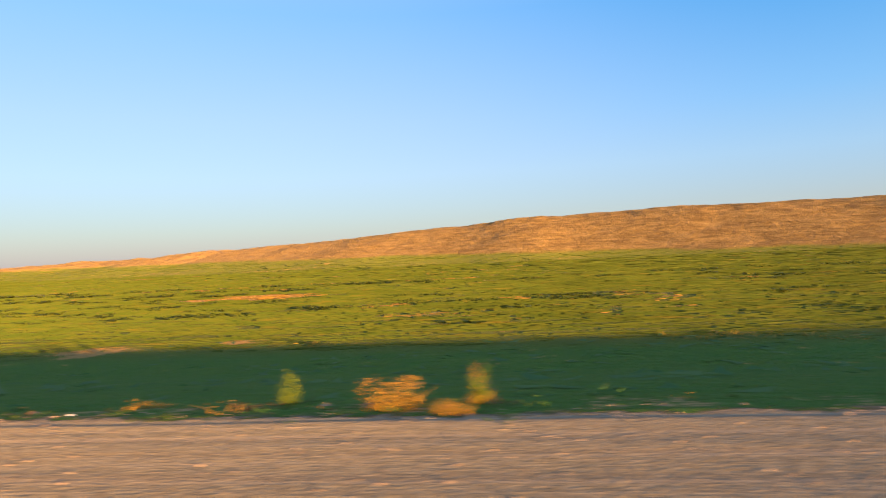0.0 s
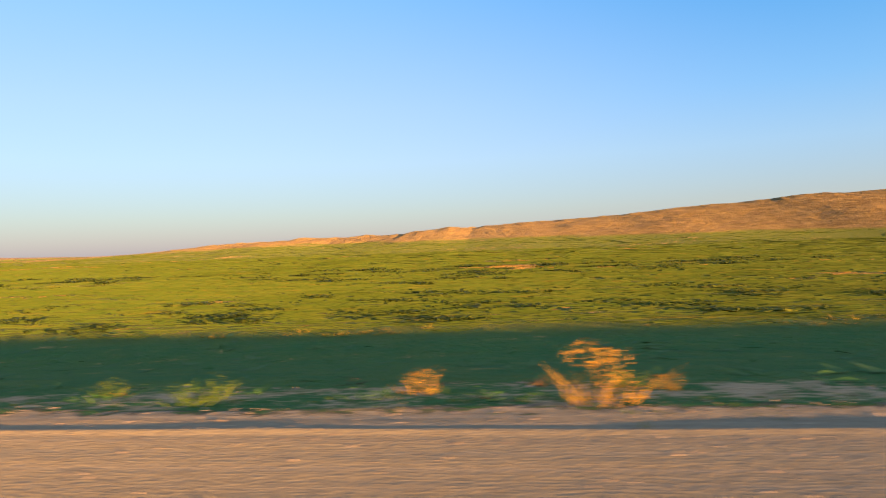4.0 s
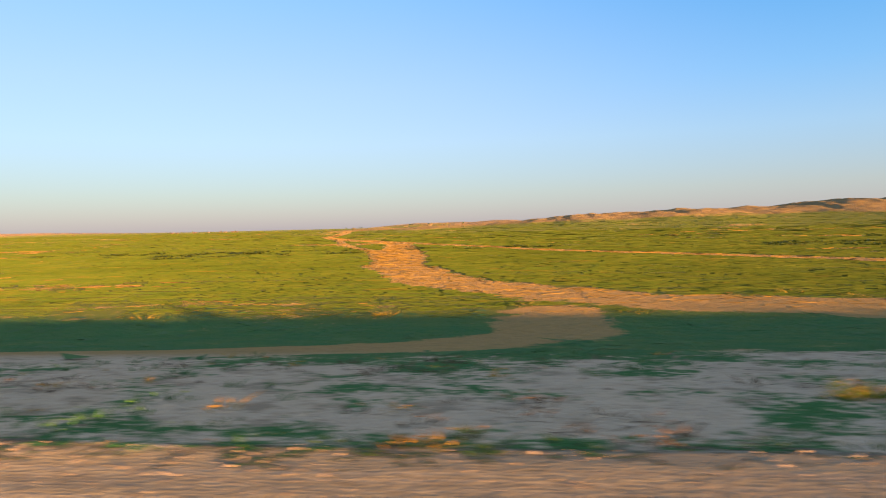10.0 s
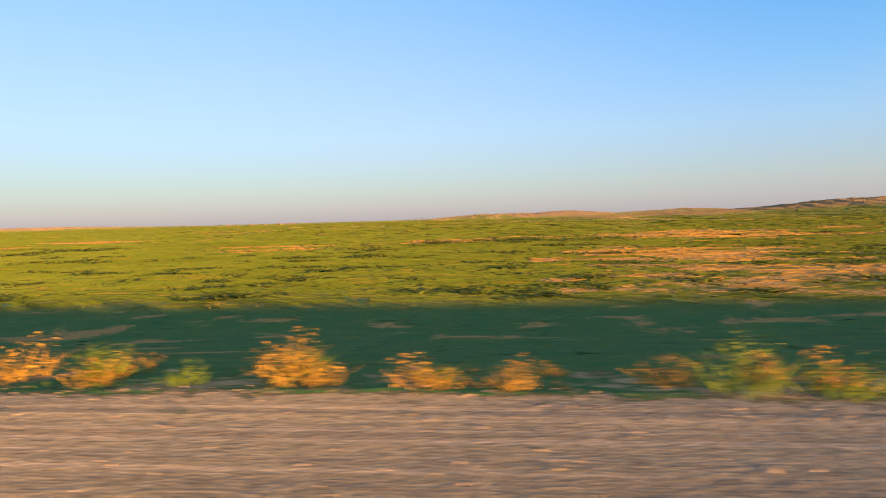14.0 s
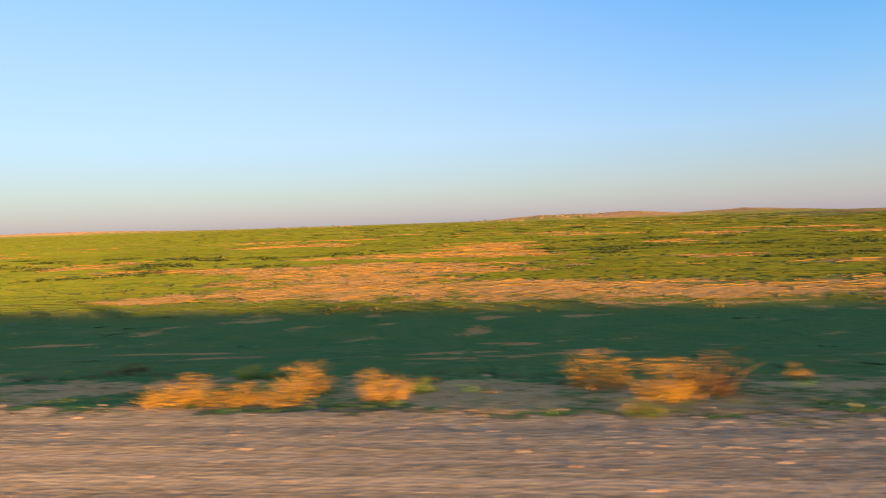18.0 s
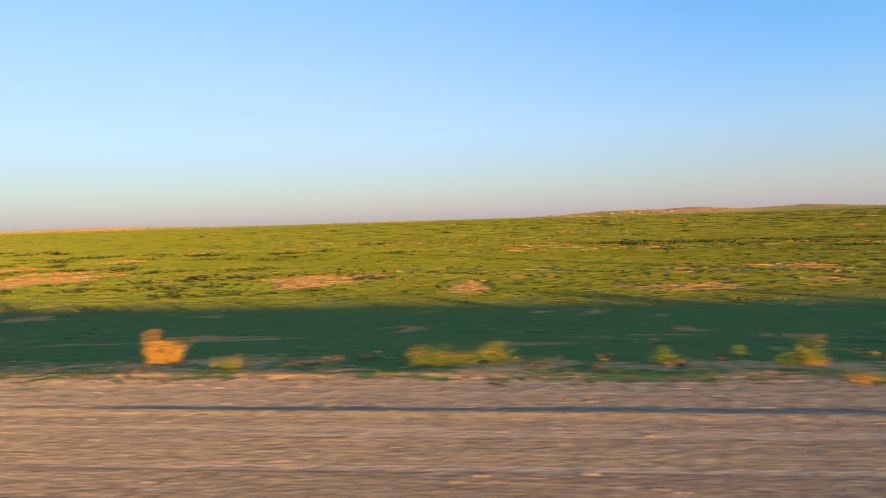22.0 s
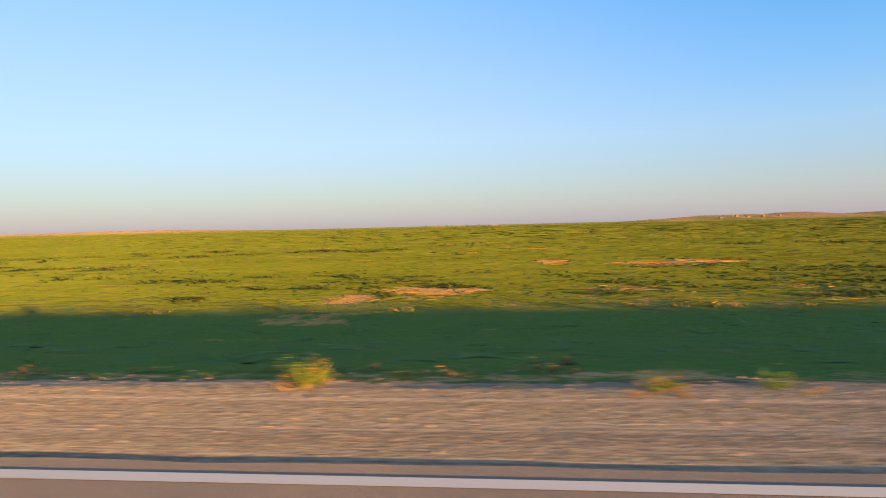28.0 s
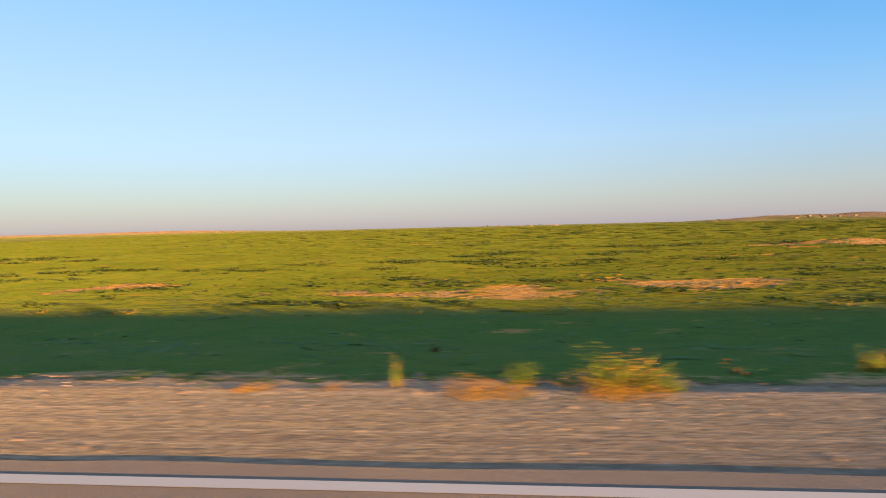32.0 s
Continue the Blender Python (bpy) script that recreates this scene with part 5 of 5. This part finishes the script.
# low sprigs right on the edge of the shoulder
gx = rng.uniform(-950, 30, 11000)
gy = verge_edge(gx) + rng.normal(0.22, 0.35, len(gx))
keep = (gy > 3.6) & (fbm(gx / 3.0, gy, 2, 73) > np.where(np.abs(gx + 276) < 22, 0.25, -0.1))
gx, gy = gx[keep], gy[keep]
size = np.stack([rng.uniform(0.06, 0.2, len(gx)), rng.uniform(0.015, 0.05, len(gx))], 1)
scattered("verge_sprigs", on_ground(gx, gy, 0.005), size, [blades(9, 0.5, 0.4, 1.0, 0.06, 0.7, s) for s in (21, 22)], DARK_LEAF, "low green sprigs along the edge of the shoulder", "weeds")


# low dry and green tufts all over the trodden strip
for name, material, share, label in (("dry_tufts", TWIG, 15000, "low brown dry tufts on the trodden verge"), ("green_tufts", BANK, 9000, "low green tufts on the trodden verge"), ("straw_tufts", STRAW, 2600, "low straw-coloured tufts on the trodden verge")):
    gx = rng.uniform(-930, 30, share * 3)
    reach = verge_width(gx)
    keep = rng.uniform(0, 9, len(gx)) < reach
    gx, reach = gx[keep], reach[keep]
    gy = verge_edge(gx) + 0.1 + reach * rng.uniform(0, 1, len(gx)) * 1.15
    keep = (fbm(gx / 2.5, gy / 1.5, 3, 75 + share % 7) > 0.0) & (bare_soil(gx, gy) < 0.8)
    gx, gy = gx[keep][:share], gy[keep][:share]
    w = rng.uniform(0.06, 0.26, len(gx))
    size = np.stack([w, w * rng.uniform(0.2, 0.5, len(gx))], 1)
    scattered(name, on_ground(gx, gy, 0.01), size, [joined(blades(9, 0.45, 0.3, 1.0, 0.05, 0.8, s), flakes(8, s, 0.10, 0.05)) for s in (41, 42, 43)], material, label, "tufts")


def pebble(seed):
    r = np.random.default_rng(seed)
    v = np.array([(1, 0, 0), (0.3, 0.9, 0), (-0.8, 0.6, 0), (-0.9, -0.5, 0), (0.2, -1, 0), (0.1, 0.1, 0.8)]) * 0.5 - np.array([0, 0, 0.05])
    v = v * r.uniform(0.75, 1.25, v.shape)
    f = [(i, (i + 1) % 5, 5) for i in range(5)]
    return v, np.array(f)


n = 80000
gx = rng.uniform(-925, 25, n)
gy = 3.08 + (verge_edge(gx) - 2.9) * rng.uniform(0, 1, n) ** 0.75
w = 0.010 + 0.040 * rng.uniform(0, 1, n) ** 3
scattered("shoulder_gravel", on_ground(gx, gy), np.stack([w, w * 0.6], 1), [pebble(s) for s in range(6)], STONE, "loose pale gravel on the road shoulder", "gravel")
n = 30000
gx = rng.uniform(-925, 25, n)
gy = verge_edge(gx) - 0.16 + rng.normal(0.0, 0.27, n)
keep = gy > 3.3
gx, gy = gx[keep], gy[keep]
w = 0.014 + 0.042 * rng.uniform(0, 1, len(gx)) ** 3
scattered("verge_stones", on_ground(gx, gy), np.stack([w, w * 0.5], 1), [pebble(s + 20) for s in range(6)], STONE, "fist-sized pale stones along the verge", "stones")


# crumbled clods and stones over the trodden strip
gx = rng.uniform(-925, 25, 60000)
reach = verge_width(gx)
keep = rng.uniform(0, 9, len(gx)) < reach
gx, reach = gx[keep], reach[keep]
gy = verge_edge(gx) + 0.15 + 1.1 * reach * rng.uniform(0, 1, len(gx))
keep = (fbm(gx / 1.6, gy / 0.9, 3, 78) > -0.05) & (verge_dirt(gx, gy) > 0.2)
gx, gy = gx[keep][:16000], gy[keep][:16000]
w = 0.03 + 0.11 * rng.uniform(0, 1, len(gx)) ** 3
scattered("verge_clods", on_ground(gx, gy, 0.004), np.stack([w, w * 0.6], 1), [pebble(s + 40) for s in range(6)], STONE, "crumbled earth clods and stones on the trodden verge", "clods")


# ---- the road sign, the poles and the far villages ----
def box(x0, x1, y0, y1, z0, z1, bevel=0.0):
    bm = bmesh.new()
    bmesh.ops.create_cube(bm, size=1.0)
    for v in bm.verts:
        v.co = Vector(((x0 + x1) / 2 + v.co.x * (x1 - x0), (y0 + y1) / 2 + v.co.y * (y1 - y0), (z0 + z1) / 2 + v.co.z * (z1 - z0)))
    if bevel:
        bmesh.ops.bevel(bm, geom=bm.edges[:], offset=bevel, segments=2, affect="EDGES")
    return bm


def rod(x, y, z0, z1, r0, r1, sides=14):
    bm = bmesh.new()
    bmesh.ops.create_cone(bm, cap_ends=True, segments=sides, radius1=r0, radius2=r1, depth=z1 - z0, matrix=Matrix.Translation((x, y, (z0 + z1) / 2)))
    return bm


def solid(name, bm, material, parent=None, label=""):
    me = bpy.data.meshes.new(name)
    bm.to_mesh(me)
    bm.free()
    me.materials.append(material)
    ob = new(name, me)
    ob.parent = parent
    if label:
        tagged(ob, label)
    return ob


def lettering(name, text, size, x, y, z, parent):
    """White letters on the sign's face, which looks towards +x."""
    cu = bpy.data.curves.new(name, "FONT")
    cu.body, cu.size, cu.extrude, cu.offset = text, size, 0.001, 0.006
    tmp = bpy.data.objects.new(name, cu)
    scene.collection.objects.link(tmp)
    me = bpy.data.meshes.new_from_object(tmp.evaluated_get(bpy.context.evaluated_depsgraph_get()))
    bpy.data.objects.remove(tmp)
    me.materials.clear()
    me.materials.append(WHITE)
    ob = new(name, me)
    ob.parent = parent
    ob.matrix_basis = pose(x, y, z, 90, 0, 90)
    return ob


def road_sign(x, posts, y0, y1, z0, z1):
    top = new("road_sign")
    top.location = (x, posts[0], float(ground_z(x, posts[0])))
    gz = top.location.z
    top.rotation_euler = (0, radians(2.0), radians(5.0))
    tagged(top, "large blue road sign with white lettering on four posts", "road sign")
    ys = posts[0]
    panel = solid("panel", box(0.03, 0.045, y0 - ys, y1 - ys, z0 - gz, z1 - gz), BLUE, top, "blue sheet metal panel")
    b = 0.022
    for n, (ya, yb, za, zb) in (("border", (y0, y1, z1 - b, z1)), ("border", (y0, y1, z0, z0 + b)), ("border", (y0, y0 + b, z0 + b, z1 - b)), ("border", (y1 - b, y1, z0 + b, z1 - b))):
        solid(n, box(0.041, 0.049, ya - ys, yb - ys, za - gz, zb - gz), WHITE, panel, "white painted border")
    for p in posts:
        g = float(ground_z(x, p))
        post = solid("post", rod(0, p - ys, g - gz - 0.3, z1 - gz - 0.05, 0.026, 0.026), STEEL, top, "cream painted steel post")
        solid("footing", box(-0.10, 0.10, p - ys - 0.10, p - ys + 0.10, g - gz - 0.2, g - gz + 0.025, 0.015), CONCRETE, post)
    for z in (z0 + 0.18, z1 - 0.22):
        solid("rail", box(-0.012, 0.03, y0 + 0.1 - ys, y1 - 0.1 - ys, z - gz - 0.025, z - gz + 0.025, 0.004), RUST, top)
    h = z1 - z0
    lettering("place_name", "Dawlatabad", 0.27, 0.047, y0 + 0.10 - ys, z1 - 0.50 * h - gz + 0.02, panel)
    lettering("place_name", "Maimana", 0.27, 0.047, y0 + 0.10 - ys, z0 + 0.10 * h - gz, panel)
    lettering("distance", "45 km", 0.22, 0.047, y1 - 0.66 - ys, z0 + 0.40 * h - gz, panel)
    lettering("distance", "km", 0.22, 0.047, y1 - 0.34 - ys, z0 + 0.07 * h - gz, panel)
    for ya, yb, z, t in ((1.98, 2.30, 0.10, 0.13), (0.45, 0.62, 0.80, 0.08), (0.66, 0.90, 0.78, 0.07), (0.94, 1.12, 0.80, 0.07), (0.45, 0.60, 0.37, 0.06), (0.64, 0.86, 0.35, 0.07)):
        solid("script_bar", box(0.044, 0.049, y0 + ya - ys, y0 + yb - ys, z0 + z * h - gz, z0 + z * h + t - gz, 0.0), WHITE, panel)


road_sign(-657.98, (7.14, 7.73, 8.33, 8.97), 6.70, 9.42, 2.16, 3.26)


def utility_pole(x, y, h):
    top = new("utility_pole")
    top.location = (x, y, float(ground_z(x, y)))
    tagged(top, "weathered timber utility pole beside the road", "utility pole", "utility poles")
    solid("pole", rod(0, 0, -0.5, h, 0.17, 0.12), TIMBER, top)
    arm = solid("crossarm", box(-0.8, 0.8, -0.07, 0.03, h - 0.6, h - 0.45, 0.01), TIMBER, top)
    for dx in (-0.7, 0.0, 0.7):
        solid("insulator", rod(dx, -0.02, h - 0.45, h - 0.25, 0.05, 0.035, 10), CONCRETE, arm)
    return top


utility_pole(-570.5, -9.5, 8.0)
utility_pole(-811.5, -9.5, 8.0)


def far_house(x, y, w, d, h, wall):
    top = new("mud_house")
    g = float(ground_z(x, y))
    top.location = (x, y, g)
    tagged(top, "low flat-roofed mud-brick house far across the plain", "house", "houses of the far villages")
    solid("walls", box(-w / 2, w / 2, -d / 2, d / 2, -0.5, h, 0.06), wall, top)
    solid("roof", box(-w / 2 - 0.25, w / 2 + 0.25, -d / 2 - 0.25, d / 2 + 0.25, h, h + 0.3, 0.05), MUD, top)
    solid("door", box(-0.5, 0.5, -d / 2 - 0.05, -d / 2 + 0.05, 0, 1.1), DARK, top)
    for sx in (-w * 0.3, w * 0.3):
        solid("window", box(sx - 0.45, sx + 0.45, -d / 2 - 0.04, -d / 2 + 0.05, 0.6, 1.05), DARK, top)


def far_tree(x, y, h, seed):
    top = new("far_tree")
    top.location = (x, y, float(ground_z(x, y)))
    tagged(top, "small dark tree beside the far village", "tree", "trees of the far villages")
    solid("trunk", rod(0, 0, -0.3, h * 0.5, 0.16, 0.08, 8), TIMBER, top)
    v, f = flakes(260, seed, 0.09, 0.1)
    part("crown", (v * [h * 0.8, h * 0.8, h * 0.75] + [0, 0, h * 0.28], f), DARK_LEAF, top)


r = random.Random(4)
for cx, cy, half, houses, trees in ((-880, 1160, 75, 8, 12), (-415, 1060, 50, 5, 9), (-572, 1090, 20, 1, 6), (-1500, 1500, 150, 4, 5)):
    for k in range(houses):
        far_house(cx + r.uniform(-half, half), cy + r.uniform(-25, 25), r.uniform(3.5, 6.5), r.uniform(4, 6), r.uniform(1.3, 1.9), LIME if r.random() < 0.2 else MUD)
    for k in range(trees):
        far_tree(cx + r.uniform(-half, half), cy + r.uniform(-25, 25), r.uniform(2.2, 3.8), 300 + k)
